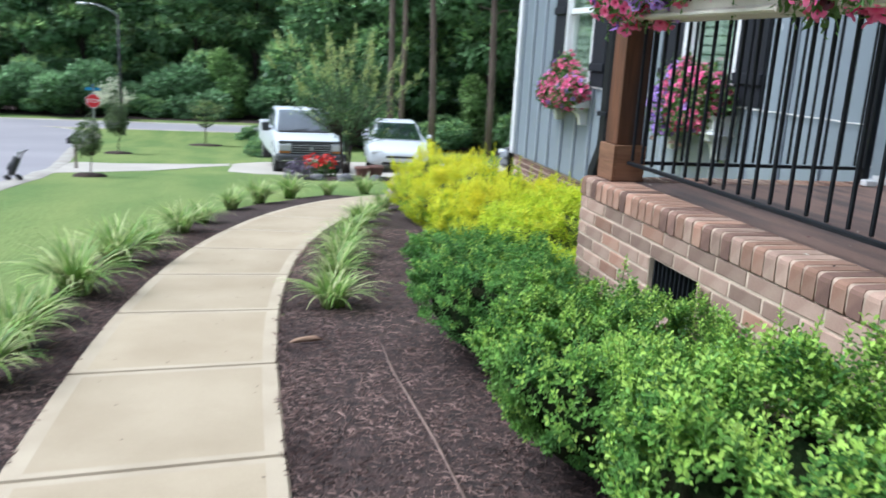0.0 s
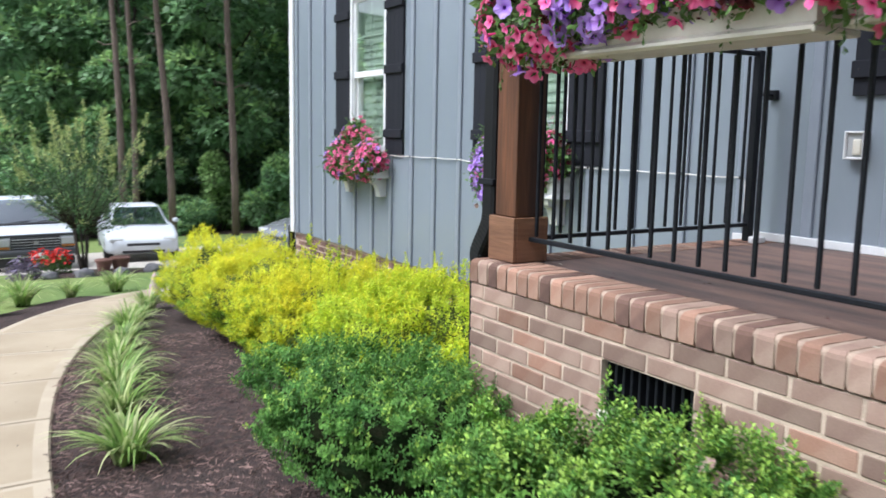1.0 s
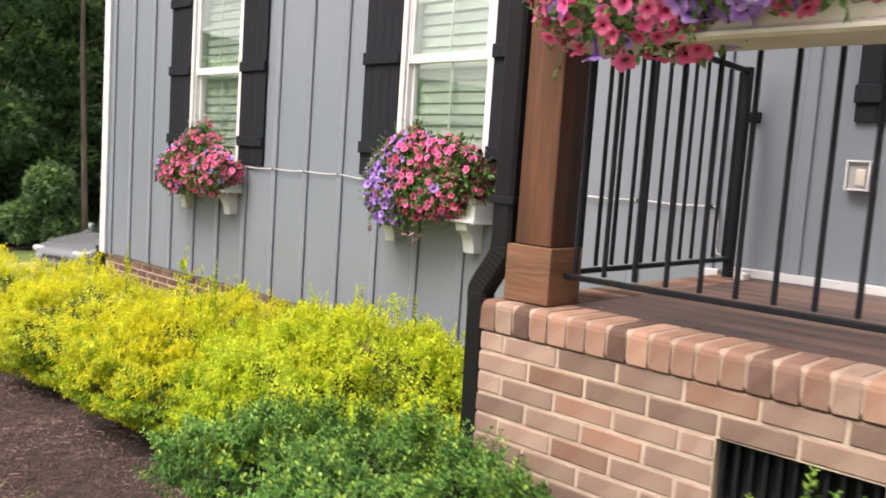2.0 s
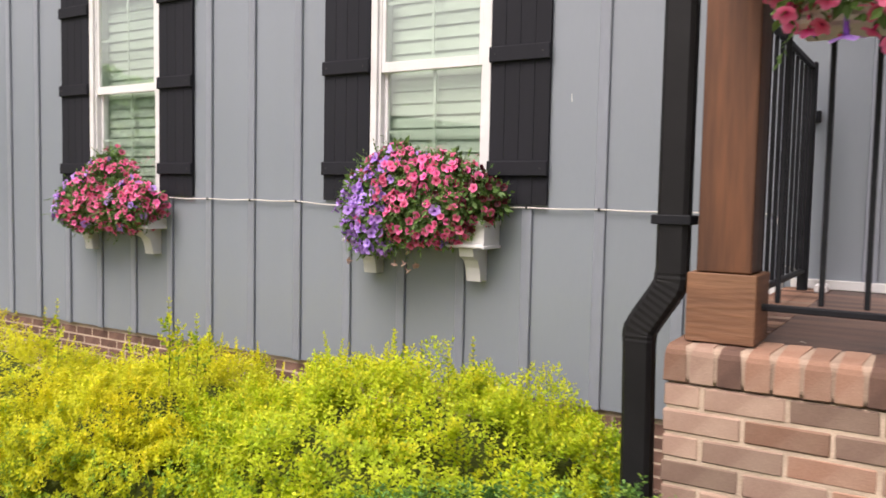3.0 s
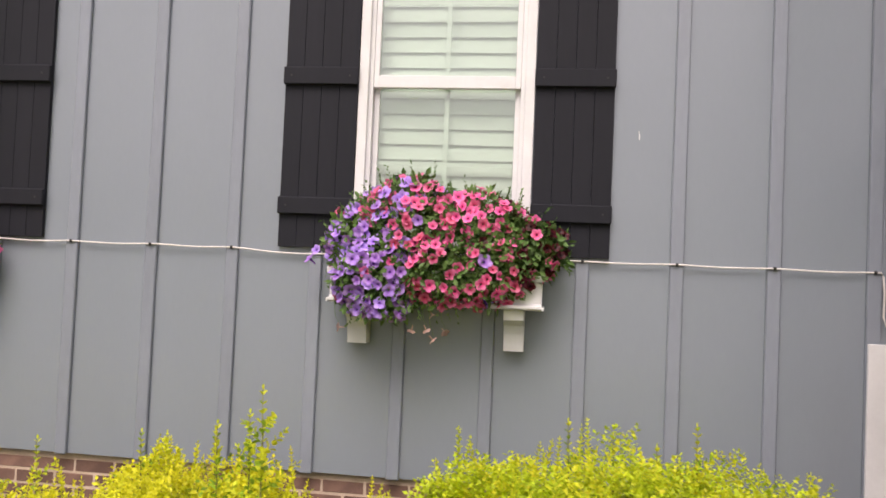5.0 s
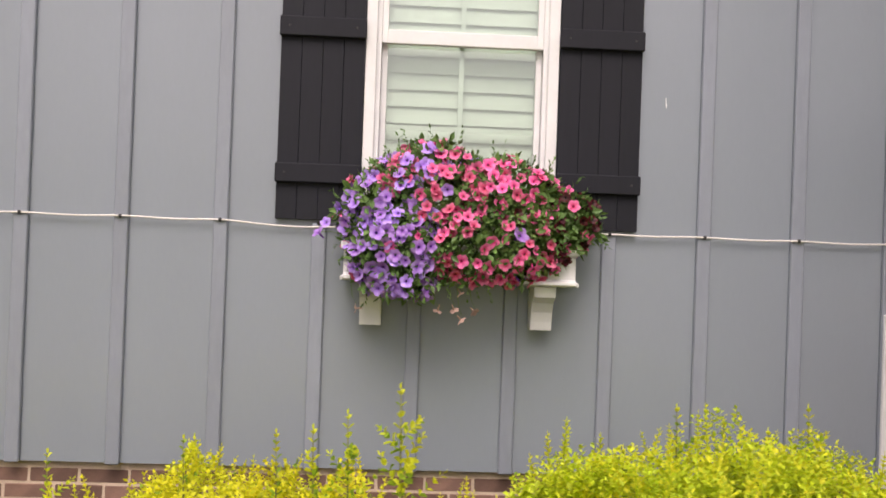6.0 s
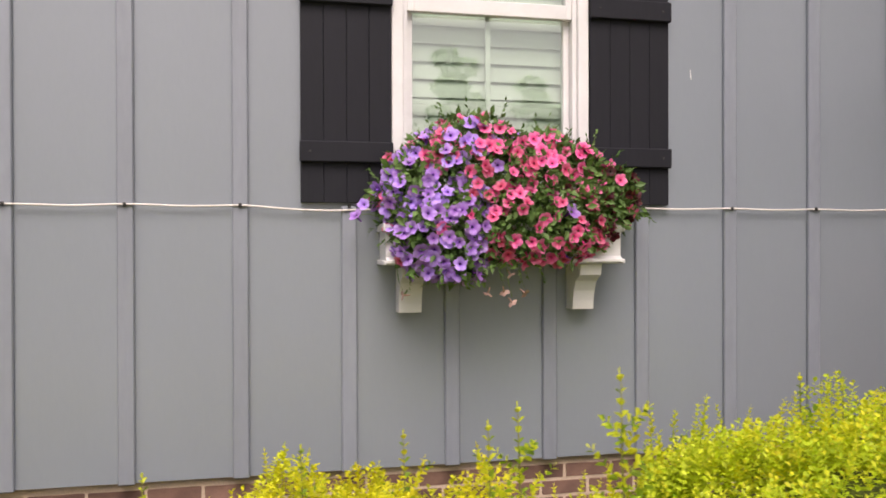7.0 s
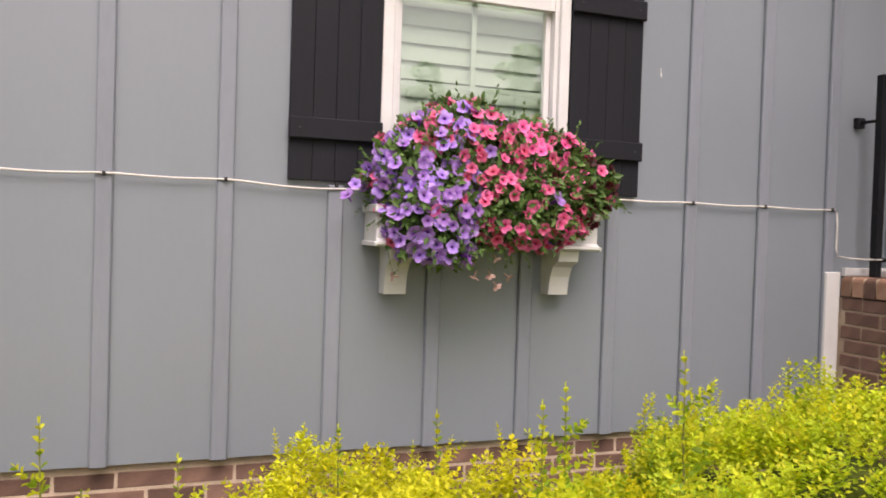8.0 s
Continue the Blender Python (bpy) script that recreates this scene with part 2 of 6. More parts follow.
BARK_DARK = material("dark_bark", (0.055, 0.042, 0.034), (0.035, 0.028, 0.024), rough=0.95, scale=3.0, bump=0.02, bump_scale=9, fine=0.2, stretch=(1, 1, 0.25))
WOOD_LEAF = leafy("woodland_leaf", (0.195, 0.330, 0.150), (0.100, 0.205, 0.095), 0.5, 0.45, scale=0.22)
# woodland leaf brightened for the far trees; haze and light put into colour
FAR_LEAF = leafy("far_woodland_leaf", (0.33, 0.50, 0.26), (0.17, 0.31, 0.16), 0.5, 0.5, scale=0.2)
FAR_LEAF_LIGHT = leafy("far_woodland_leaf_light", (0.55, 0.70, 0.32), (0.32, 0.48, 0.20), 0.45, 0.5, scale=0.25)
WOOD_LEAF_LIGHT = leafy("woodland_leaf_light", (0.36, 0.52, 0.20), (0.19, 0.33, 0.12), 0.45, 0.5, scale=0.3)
CRAPE_LEAF = leafy("crape_leaf", (0.130, 0.215, 0.085), (0.070, 0.135, 0.055), 0.4, 0.3, scale=2.0)
SAPLING_LEAF = leafy("sapling_leaf", (0.150, 0.205, 0.085), (0.085, 0.130, 0.055), 0.4, 0.3, scale=2.0)
PURPLE_LEAF = leafy("purple_leaf", (0.20, 0.16, 0.24), (0.12, 0.10, 0.15), 0.3, 0.2)
CRAPE_TIP = leafy("crape_tip", (0.50, 0.54, 0.22), (0.33, 0.42, 0.16), 0.3, 0.35, scale=2.0)
BLOOM_WHITE = leafy("white_bloom", (0.80, 0.80, 0.66), (0.66, 0.70, 0.52), 0.25, 0.3)
TERRACOTTA = material("terracotta", (0.26, 0.13, 0.10), (0.2, 0.1, 0.08), rough=0.85)
STONE = material("grey_stone", (0.15, 0.145, 0.15), (0.09, 0.09, 0.1), rough=0.9, scale=6.0, bump=0.01, bump_scale=20)
TWIG = material("dry_twig", (0.20, 0.135, 0.112), (0.12, 0.080, 0.066), rough=0.9, scale=10)
LITTER = material("orange_leaf", (0.34, 0.215, 0.14), (0.22, 0.13, 0.085), rough=0.8)


# ---- shaping helpers ----
def mesh_object(name, bm, mat):
    me = bpy.data.meshes.new(name)
    bm.to_mesh(me)
    bm.free()
    for m in mat if isinstance(mat, (list, tuple)) else [mat]:
        me.materials.append(m)
    return me


def part(name, bm, mat, parent=None, label="", smooth=False):
    """Link a bmesh as one mesh object, under a thing or a part."""
    me = bm if isinstance(bm, bpy.types.Mesh) else mesh_object(name, bm, mat)
    if smooth:
        for p in me.polygons:
            p.use_smooth = True
    ob = new(name, me)
    if parent:
        ob.parent = parent
    return tagged(ob, label)


def thing(name, label, category, group="", at=(0, 0, 0), turn=0.0, kind=""):
    ob = new(name)
    ob.matrix_world = pose(*at, 0, 0, turn)
    return tagged(ob, label, category, group, kind)


def add_box(bm, x0, x1, y0, y1, z0, z1, bevel=0.0, segments=1, index=0):
    vs = [bm.verts.new((x, y, z)) for x in (x0, x1) for y in (y0, y1) for z in (z0, z1)]
    fs = [bm.faces.new([vs[i] for i in f]) for f in ((0, 1, 3, 2), (4, 6, 7, 5), (0, 4, 5, 1), (2, 3, 7, 6), (0, 2, 6, 4), (1, 5, 7, 3))]
    for f in fs:
        f.material_index = index
    if bevel:
        es = list({e for f in fs for e in f.edges})
        bmesh.ops.bevel(bm, geom=es, offset=bevel, segments=segments, affect="EDGES", profile=0.5)
    return bm


def box(x0, x1, y0, y1, z0, z1, bevel=0.0, segments=1):
    return add_box(bmesh.new(), x0, x1, y0, y1, z0, z1, bevel, segments)


def tube(points, radii, sides=8, cap=True, bm=None, square=False):
    """A round (or square) tube along points."""
    bm = bm or bmesh.new()
    pts = [Vector(p) for p in points]
    if not isinstance(radii, (list, tuple)):
        radii = [radii] * len(pts)
    rings = []
    for i, p in enumerate(pts):
        d = (pts[min(i + 1, len(pts) - 1)] - pts[max(i - 1, 0)]).normalized()
        up = Vector((0, 0, 1)) if abs(d.z) < 0.95 else Vector((1, 0, 0))
        a = d.cross(up).normalized()
        b = a.cross(d).normalized()
        if abs(d.z) >= 0.95:
            a, b = Vector((1, 0, 0)), Vector((0, 1, 0))
        ring = []
        for k in range(sides):
            ang = 2 * math.pi * k / sides
            ring.append(bm.verts.new(p + (a * math.cos(ang) + b * math.sin(ang)) * radii[i]))
        rings.append(ring)
    for r0, r1 in zip(rings, rings[1:]):
        for k in range(sides):
            bm.faces.new((r0[k], r0[(k + 1) % sides], r1[(k + 1) % sides], r1[k]))
    if cap:
        bm.faces.new(rings[0][::-1])
        bm.faces.new(rings[-1])
    return bm


def prism(profile, depth, axis="y", at=0.0, bm=None):
    """Extrude a closed outline of (a, z) pairs along an axis, from at to at + depth."""
    bm = bm or bmesh.new()
    def place(a, z, d):
        return (a, d, z) if axis == "y" else (d, a, z)
    lo = [bm.verts.new(place(a, z, at)) for a, z in profile]
    hi = [bm.verts.new(place(a, z, at + depth)) for a, z in profile]
    n = len(profile)
    for i in range(n):
        bm.faces.new((lo[i], lo[(i + 1) % n], hi[(i + 1) % n], hi[i]))
    bm.faces.new(lo[::-1])
    bm.faces.new(hi)
    bmesh.ops.recalc_face_normals(bm, faces=bm.faces[:])
    return bm


def leaf_mesh(name, places, mats, fold=0.15, oval=False, simple=False):
    """Leaves as folded diamonds or blunt ovals. places: rows of centre, tip direction, face normal, length, width, material index."""
    verts, faces, mi = [], [], []
    for c, d, nrm, ln, wd, k in places:
        d = d.normalized()
        s = d.cross(nrm)
        s = s.normalized() if s.length > 1e-6 else Vector((1, 0, 0))
        u = s.cross(d)
        i = len(verts)
        mid = c + d * ln * 0.5
        if simple:
            verts += [c - s * wd * 0.5, c + s * wd * 0.5, c + d * ln + u * wd * fold]
            faces.append((i, i + 1, i + 2))
            mi.append(k)
            continue
        if oval:
            lift = u * wd * fold
            verts += [c, c + d * ln * 0.38 + s * wd * 0.42 + lift, c + d * ln * 0.8 + s * wd * 0.42 + lift, c + d * ln - u * wd * 0.1, c + d * ln * 0.8 - s * wd * 0.42 + lift, c + d * ln * 0.38 - s * wd * 0.42 + lift]
            faces += [(i, i + 1, i + 2, i + 3), (i, i + 3, i + 4, i + 5)]
        else:
            verts += [c, mid + s * wd * 0.5 + u * wd * fold, c + d * ln, mid - s * wd * 0.5 + u * wd * fold]
            faces += [(i, i + 1, i + 2), (i, i + 2, i + 3)]
        mi += [k, k]
    me = bpy.data.meshes.new(name)
    me.from_pydata([tuple(v) for v in verts], [], faces)
    me.polygons.foreach_set("material_index", mi)
    for m in mats:
        me.materials.append(m)
    return me


def rand_dir(rng):
    z = rng.uniform(-1, 1)
    a = rng.uniform(0, 2 * math.pi)
    r = math.sqrt(1 - z * z)
    return Vector((r * math.cos(a), r * math.sin(a), z))


# ---- lie of the land: falls away from the house towards the street ----
def lerp_rows(rows, v):
    if v <= rows[0][0]:
        return rows[0][1]
    for (a, za), (b, zb) in zip(rows, rows[1:]):
        if v <= b:
            return za + (zb - za) * (v - a) / (b - a)
    return rows[-1][1]


FALL = [(-40, 1.2), (-12, 0.86), (0, 0.107), (9, -0.523), (12, -0.77), (16, -1.21), (24, -2.25), (34, -3.1), (44, -3.9), (50, -4.15), (60, -4.25), (3000, -4.25)]


def gz(x, y):
    return sum(lerp_rows(FALL, y + d) for d in (-1.2, -0.6, 0, 0.6, 1.2)) / 5


def sheet(name, xs, ys, mat, lift=0.0, label="", bumpy=0.0):
    verts, faces = [], []
    for y in ys:
        for x in xs:
            verts.append((x, y, gz(x, y) + lift + bumpy * (noise.noise((x * 2.3, y * 2.3, 0)) + 0.5 * noise.noise((x * 9, y * 9, 3)))))
    w = len(xs)
    for j in range(len(ys) - 1):
        for i in range(w - 1):
            k = j * w + i
            faces.append((k, k + 1, k + w + 1, k + w))
    me = bpy.data.meshes.new(name)
    me.from_pydata(verts, [], faces)
    me.materials.append(mat)
    for p in me.polygons:
        p.use_smooth = True
    return new(name, me)


def strip(name, rows, mat, lift, bumpy=0.0, cols=6, smooth=True):
    """A band of ground: rows of (left point, right point), each (x, y)."""
    verts, faces = [], []
    for (ax, ay), (bx, by) in rows:
        for i in range(cols + 1):
            f = i / cols
            x, y = ax + (bx - ax) * f, ay + (by - ay) * f
            edge = min(f, 1 - f) * 2
            verts.append((x, y, gz(x, y) + lift * min(1.0, edge * 3 + 0.15) + bumpy * noise.noise((x * 5, y * 5, 0))))
    w = cols + 1
    for j in range(len(rows) - 1):
        for i in range(cols):
            k = j * w + i
            faces.append((k, k + 1, k + w + 1, k + w))
    me = bpy.data.meshes.new(name)
    me.from_pydata(verts, [], faces)
    me.materials.append(mat)
    for p in me.polygons:
        p.use_smooth = smooth
    return new(name, me)


def steps(a, b, n):
    return [a + (b - a) * i / n for i in range(n + 1)]


# ---- ground, road, drive ----
XS = [-3000, -800, -300, -150, -90, -60, -45] + steps(-35, 35, 70) + [45, 60, 90, 150, 300, 800, 3000]
YS = [-3000, -800, -200, -80, -50] + steps(-40, 64, 130) + [70, 80, 100, 150, 300, 800, 3000]
tagged(sheet("ground", XS, YS, LAWN), "green mown lawn that slopes down towards the street", "lawn", kind="structure")

# side street at the foot of the lawn, and the cross street before the woods
KERB = [(-3.2, 8.0), (-3.44, 12.7), (-3.75, 16.5), (-4.3, 19.8), (-4.85, 23.4), (-5.55, 27.8), (-6.9, 36.0), (-7.6, 43.0), (-7.9, 47.0), (-8.4, 49.4), (-9.4, 51.2), (-10.8, 52.3), (-12.5, 52.9)]
SIDE = [(-2.9, -60), (-2.9, -20), (-2.95, 2)] + KERB
along_side = []
for (xa, ya), (xb, yb) in zip(SIDE, SIDE[1:]):
    n = max(1, int((yb - ya) / 0.8))
    along_side += [(xa + (xb - xa) * k / n, ya + (yb - ya) * k / n) for k in range(n)]
road = strip("road", [((-15.0, y), (x - 0.3, y)) for x, y in along_side] + [((-15.0, 53.3), (-12.6, 53.3))], ASPHALT, 0.02, cols=8)
tagged(road, "pale grey asphalt side street", "road", kind="structure")
road = strip("road", [((x, 53.0), (x, 57.4)) for x in steps(-200, 120, 60)], ASPHALT, 0.014, cols=6)
tagged(road, "pale grey asphalt cross street before the woods", "road", kind="structure")
for name, rows in (("kerb", [((x - 0.42, y), (x, y)) for x, y in along_side]),
                   ("kerb", [((x, 57.4), (x, 58.0)) for x in steps(-200, 120, 60)]),
                   ("kerb", [((x, 52.65), (x, 53.0)) for x in steps(-12.3, 120, 40)])):
    k = strip(name, rows, KERB_CONCRETE, 0.035, cols=5)
    tagged(k, "pale concrete kerb along the street", "kerb", kind="structure")
drive = strip("driveway", [((-4.70, 19.3), (-5.35, 27.3)), ((-4.0, 20.7), (-4.2, 27.0)), ((-2.6, 23.6), (-2.5, 27.4)), ((-1.3, 26.2), (-1.3, 27.6)), ((-0.6, 27.0), (-0.6, 28.0))], PALE_CONCRETE, 0.03, cols=10)
tagged(drive, "pale concrete driveway apron from the street", "driveway", kind="structure")
drive = strip("driveway", [((-0.55, 24.0), (-0.5, 28.2)), ((0.3, 22.6), (0.4, 29.5)), ((3.0, 21.6), (3.0, 31.0)), ((5.2, 17.6), (5.2, 31.2)), ((8.0, 16.6), (8.0, 31.5)), ((16.0, 16.0), (16.0, 31.5))], PALE_CONCRETE, 0.03, cols=14)
tagged(drive, "pale concrete driveway below the house", "driveway", kind="structure")

# ---- front path, poured slab by slab ----
PATH_LINE = [(-0.22, -6.0), (-0.20, -2.0), (-0.19, 1.0), (-0.195, 2.6), (-0.205, 3.4), (-0.19, 4.5), (-0.14, 5.4), (-0.045, 6.3), (0.09, 7.2), (0.32, 8.2), (0.61, 9.2), (0.95, 10.1), (1.36, 10.95), (1.90, 11.75), (2.65, 12.5), (3.6, 13.1), (4.6, 13.5)]


def along(d):
    """The point and direction of the path, d metres from its start."""
    for a, b in zip(PATH_LINE, PATH_LINE[1:]):
        a, b = Vector(a), Vector(b)
        n = (b - a).length
        if d <= n or b == Vector(PATH_LINE[-1]):
            return a + (b - a) * d / n, (b - a) / n
        d -= n


def smooth_along(d):
    p = Vector((0, 0))
    t = Vector((0, 0))
    for k in (-0.5, -0.25, 0, 0.25, 0.5):
        q, u = along(max(0.0, d + k))
        p, t = p + q / 5, t + u / 5
    return p, t.normalized()


path = thing("front_path", "curved tan concrete garden path with tooled joints", "path", kind="structure")
HALF = 0.505


def slab(d0, d1):
    bm = bmesh.new()
    n = 8
    offs = (-HALF, -HALF + 0.012, -HALF + 0.085, HALF - 0.085, HALF - 0.012, HALF)
    ds = [d0, d0 + 0.008] + steps(d0 + 0.05, d1 - 0.05, n) + [d1 - 0.008, d1]
    grid = []
    for j, d in enumerate(ds):
        row = []
        for i, o in enumerate(offs):
            # the joints run a little askew
            p, t = smooth_along(d + 0.09 * o)
            q = p + Vector((t.y, -t.x)) * o
            drop = 0.020 if j in (0, len(ds) - 1) else 0.0
            drop += 0.012 if i in (0, 5) else 0.0
            row.append(bm.verts.new((q.x, q.y, gz(q.x, q.y) + 0.035 - drop)))
        grid.append(row)
    for j in range(len(ds) - 1):
        for i in range(5):
            f = bm.faces.new((grid[j][i], grid[j][i + 1], grid[j + 1][i + 1], grid[j + 1][i]))
            f.material_index = 0 if (i == 2 and 2 <= j < len(ds) - 3) else 1
            f.smooth = False
    rim = [r[0] for r in grid] + grid[-1][1:-1] + [r[5] for r in grid[::-1]] + grid[0][-2:0:-1]
    low = [bm.verts.new((v.co.x, v.co.y, v.co.z - 0.09)) for v in rim]
    for i in range(len(rim)):
        k = (i + 1) % len(rim)
        f = bm.faces.new((rim[i], low[i], low[k], rim[k]))
        f.material_index = 1
    bmesh.ops.recalc_face_normals(bm, faces=bm.faces[:])
    return bm


# joints lie 1.15 m apart
for k in range(17):
    d = 0.702 + 1.15 * k
    part("slab", slab(d + 0.005, d + 1.145), [CONCRETE, CONCRETE_EDGE], path)

# ---- the house ----
W = 3.68                 # face of the siding; the battens stand 20 mm proud
Y_END = 10.68            # far corner of the house
Z_SID = 0.185            # foot of the siding
Z_TOP = 5.2
PORCH_Y = 3.907          # end of the porch
PORCH_X = 1.883          # front face of the porch
FLOOR_Z = 0.885
WIN_MID = [5.84, 8.55]   # middles of the two windows
WIN_HALF, WIN_LOW, WIN_HIGH = 0.365, 1.235, 2.775


def wall_with_openings(x0, x1, y0, y1, z0, z1, holes):
    """A thick wall along y with openings (y0, y1, z0, z1), as blocks that butt against one another."""
    bm = bmesh.new()
    y = y0
    for a, b, c, d in sorted(holes):
        add_box(bm, x0, x1, y, a, z0, z1)
        add_box(bm, x0, x1, a, b, z0, c)
        add_box(bm, x0, x1, a, b, d, z1)
        y = b
    add_box(bm, x0, x1, y, y1, z0, z1)
    bmesh.ops.remove_doubles(bm, verts=bm.verts[:], dist=0.0005)
    return bm


HOLES = [(m - WIN_HALF, m + WIN_HALF, WIN_LOW, WIN_HIGH) for m in WIN_MID]
wall_front = part("wall_front", wall_with_openings(W, W + 0.16, -7.0, Y_END, Z_SID, Z_TOP, HOLES), SIDING)
tagged(wall_front, "blue-grey board and batten house wall", "wall", kind="structure")
wall_end = part("wall_end", box(W + 0.16, 14.0, Y_END - 0.16, Y_END - 0.002, Z_SID, Z_TOP), SIDING)
tagged(wall_end, "blue-grey end wall of the house", "wall", kind="structure")
wall_back = part("wall_back", box(13.84, 14.0, -7.0, Y_END - 0.16, Z_SID, Z_TOP), SIDING)
tagged(wall_back, "blue-grey back wall of the house", "wall", kind="structure")
wall_near = part("wall_near", box(W + 0.16, 13.84, -7.0, -6.84, Z_SID, Z_TOP), SIDING)
tagged(wall_near, "blue-grey near end wall of the house", "wall", kind="structure")
bm = bmesh.new()
add_box(bm, W + 0.17, W + 2.2, -6.8, 10.5, 0.9, 0.95)
add_box(bm, W + 2.2, W + 2.25, -6.8, 10.5, 0.95, 3.2)
room = part("inner_wall", bm, DARK_ROOM)
tagged(room, "dim plain room wall behind the blinds", "wall", kind="structure")
# unseen roof added above the walls, its overhang there for the light
roof = part("roof", prism([(W - 0.35, Z_TOP + 0.01), (8.85, Z_TOP + 3.0), (14.35, Z_TOP + 0.01)], 18.4, "y", -7.35), BARK_DARK)
tagged(roof, "plain dark gable roof, added unseen above the walls", "roof", kind="structure")

# battens every 0.406 m, with the shutters and windows between them
for i in range(-27, 15):
    y = 4.789 + 0.4064 * i
    if y > Y_END - 0.12:
        break
    pieces = [(Z_SID - 0.004, Z_TOP)]
    for m in WIN_MID:
        if abs(y - m) < 0.80:
            pieces = [(Z_SID - 0.004, 1.205 if abs(y - m) > 0.42 else 1.19), (2.86, Z_TOP)]
    if y < PORCH_Y - 0.05:
        pieces = [(FLOOR_Z + 0.03, Z_TOP)]
    for z0, z1 in pieces:
        part("batten", box(W - 0.02, W - 0.001, y - 0.029, y + 0.029, z0, z1, 0.004), BATTEN, wall_front)
corner = part("corner_board", box(W - 0.026, W - 0.002, Y_END - 0.10, Y_END + 0.024, Z_SID - 0.01, Z_TOP, 0.003), WHITE)
tagged(corner, "white painted corner board of the house", "trim", kind="structure")
trim = part("trim", box(W - 0.032, W - 0.002, 3.912, 4.0, 0.165, 0.905, 0.003), WHITE)
tagged(trim, "short white trim board beside the brick porch", "trim", kind="structure")
base = part("baseboard", box(W - 0.03, W - 0.002, -6.9, 3.88, FLOOR_Z + 0.001, FLOOR_Z + 0.042, 0.003), WHITE)
tagged(base, "thin white base trim along the porch floor", "trim", kind="structure")


# ---- windows ----
def window(name, mid):
    win = thing(name, "white double-hung window with pale green-tinted panes", "window", "house windows", (W, mid, 0), 0, "structure")
    lo, hi, half = WIN_LOW, WIN_HIGH, WIN_HALF
    bm = bmesh.new()
    add_box(bm, -0.020, -0.001, half - 0.004, half + 0.042, lo - 0.02, hi + 0.05, 0.003)
    add_box(bm, -0.020, -0.001, -half - 0.042, -half + 0.004, lo - 0.02, hi + 0.05, 0.003)
    add_box(bm, -0.034, -0.001, -half + 0.005, half - 0.005, hi - 0.002, hi + 0.055, 0.003)
    add_box(bm, -0.045, -0.001, -half - 0.06, half + 0.06, lo - 0.065, lo - 0.021, 0.004)
    part("window_frame", bm, WHITE, win)
    # jamb, deep inside the opening
    bm = bmesh.new()
    for s in (-1, 1):
        add_box(bm, 0.0, 0.15, min(s * half, s * (half - 0.022)), max(s * half, s * (half - 0.022)), lo, hi)
    add_box(bm, 0.0, 0.15, -half + 0.023, half - 0.023, lo - 0.018, lo + 0.012)
    add_box(bm, 0.0, 0.15, -half + 0.023, half - 0.023, hi - 0.012, hi + 0.005)
    part("jamb", bm, WHITE, win)
    mid_z = 2.005
    for k, (z0, z1, x) in enumerate(((mid_z - 0.028, hi - 0.013, 0.004), (lo + 0.013, mid_z + 0.010, 0.035))):
        sash = bmesh.new()
        yi, yo = half - 0.048, half - 0.023
        for s in (-1, 1):
            add_box(sash, x, x + 0.03, min(s * yi, s * yo), max(s * yi, s * yo), z0, z1, 0.002)
        add_box(sash, x, x + 0.03, -yi, yi, z0, z0 + (0.058 if k == 0 else 0.045), 0.002)
        add_box(sash, x, x + 0.03, -yi, yi, z1 - 0.03, z1, 0.002)
        sash_ob = part("sash", sash, WHITE, win)
        pane = part("pane", box(x + 0.012, x + 0.016, -yi - 0.004, yi + 0.004, z0 + 0.03, z1 - 0.02), GLASS, sash_ob)
        pane.visible_shadow = False
        bars = bmesh.new()
        add_box(bars, x + 0.019, x + 0.027, -0.010, 0.010, z0 + 0.04, z1 - 0.03)
        zc = (z0 + z1) / 2 + (0.01 if k == 0 else 0.0)
        add_box(bars, x + 0.0195, x + 0.0265, -yi, -0.0105, zc - 0.009, zc + 0.009)
        add_box(bars, x + 0.0195, x + 0.0265, 0.0105, yi, zc - 0.009, zc + 0.009)
        part("grille", bars, BLIND, sash_ob)
    # closed blinds behind the panes, each slat lapped over the next
    bm = bmesh.new()
    prism([(0.112, 0.040), (0.106, 0.020), (0.101, -0.004), (0.097, -0.030), (0.095, -0.041), (0.098, -0.041), (0.101, -0.028), (0.105, -0.003), (0.110, 0.020), (0.115, 0.040)], 2 * half - 0.052, "y", -half + 0.026, bm)
    slat_me = mesh_object("blind_slat", bm, BLIND)
    z, k = hi - 0.055, 0
    while z > lo + 0.03:
        s = part("blind_slat", slat_me, None, win)
        s.location.z = z
        s.rotation_euler.x = radians(0.12 * math.sin(k * 2.1 + mid))
        z -= 0.073
        k += 1
    return win


window("window_1", WIN_MID[0])
window("window_2", WIN_MID[1])


def shutter(y0, y1, z0, z1, battens, label="black board and batten shutter beside a window"):
    s = thing("shutter", label, "shutter", "window shutters", (W - 0.001, 0, 0))
    n = 4
    w = (y1 - y0) / n
    for k in range(n):
        part("plank", box(-0.024, -0.003, y0 + w * k + 0.0006, y0 + w * (k + 1) - 0.0006, z0, z1, 0.0016), SHUTTER, s)
    for a, b in battens:
        bat = part("cross_batten", box(-0.046, -0.0245, y0 - 0.004, y1 + 0.004, a, b, 0.004), SHUTTER, s)
        for yy in (y0 + 0.035, y1 - 0.035):
            part("screw", box(-0.048, -0.0445, yy - 0.004, yy + 0.004, (a + b) / 2 - 0.004, (a + b) / 2 + 0.004, 0.001), CLIP, bat)
    return s


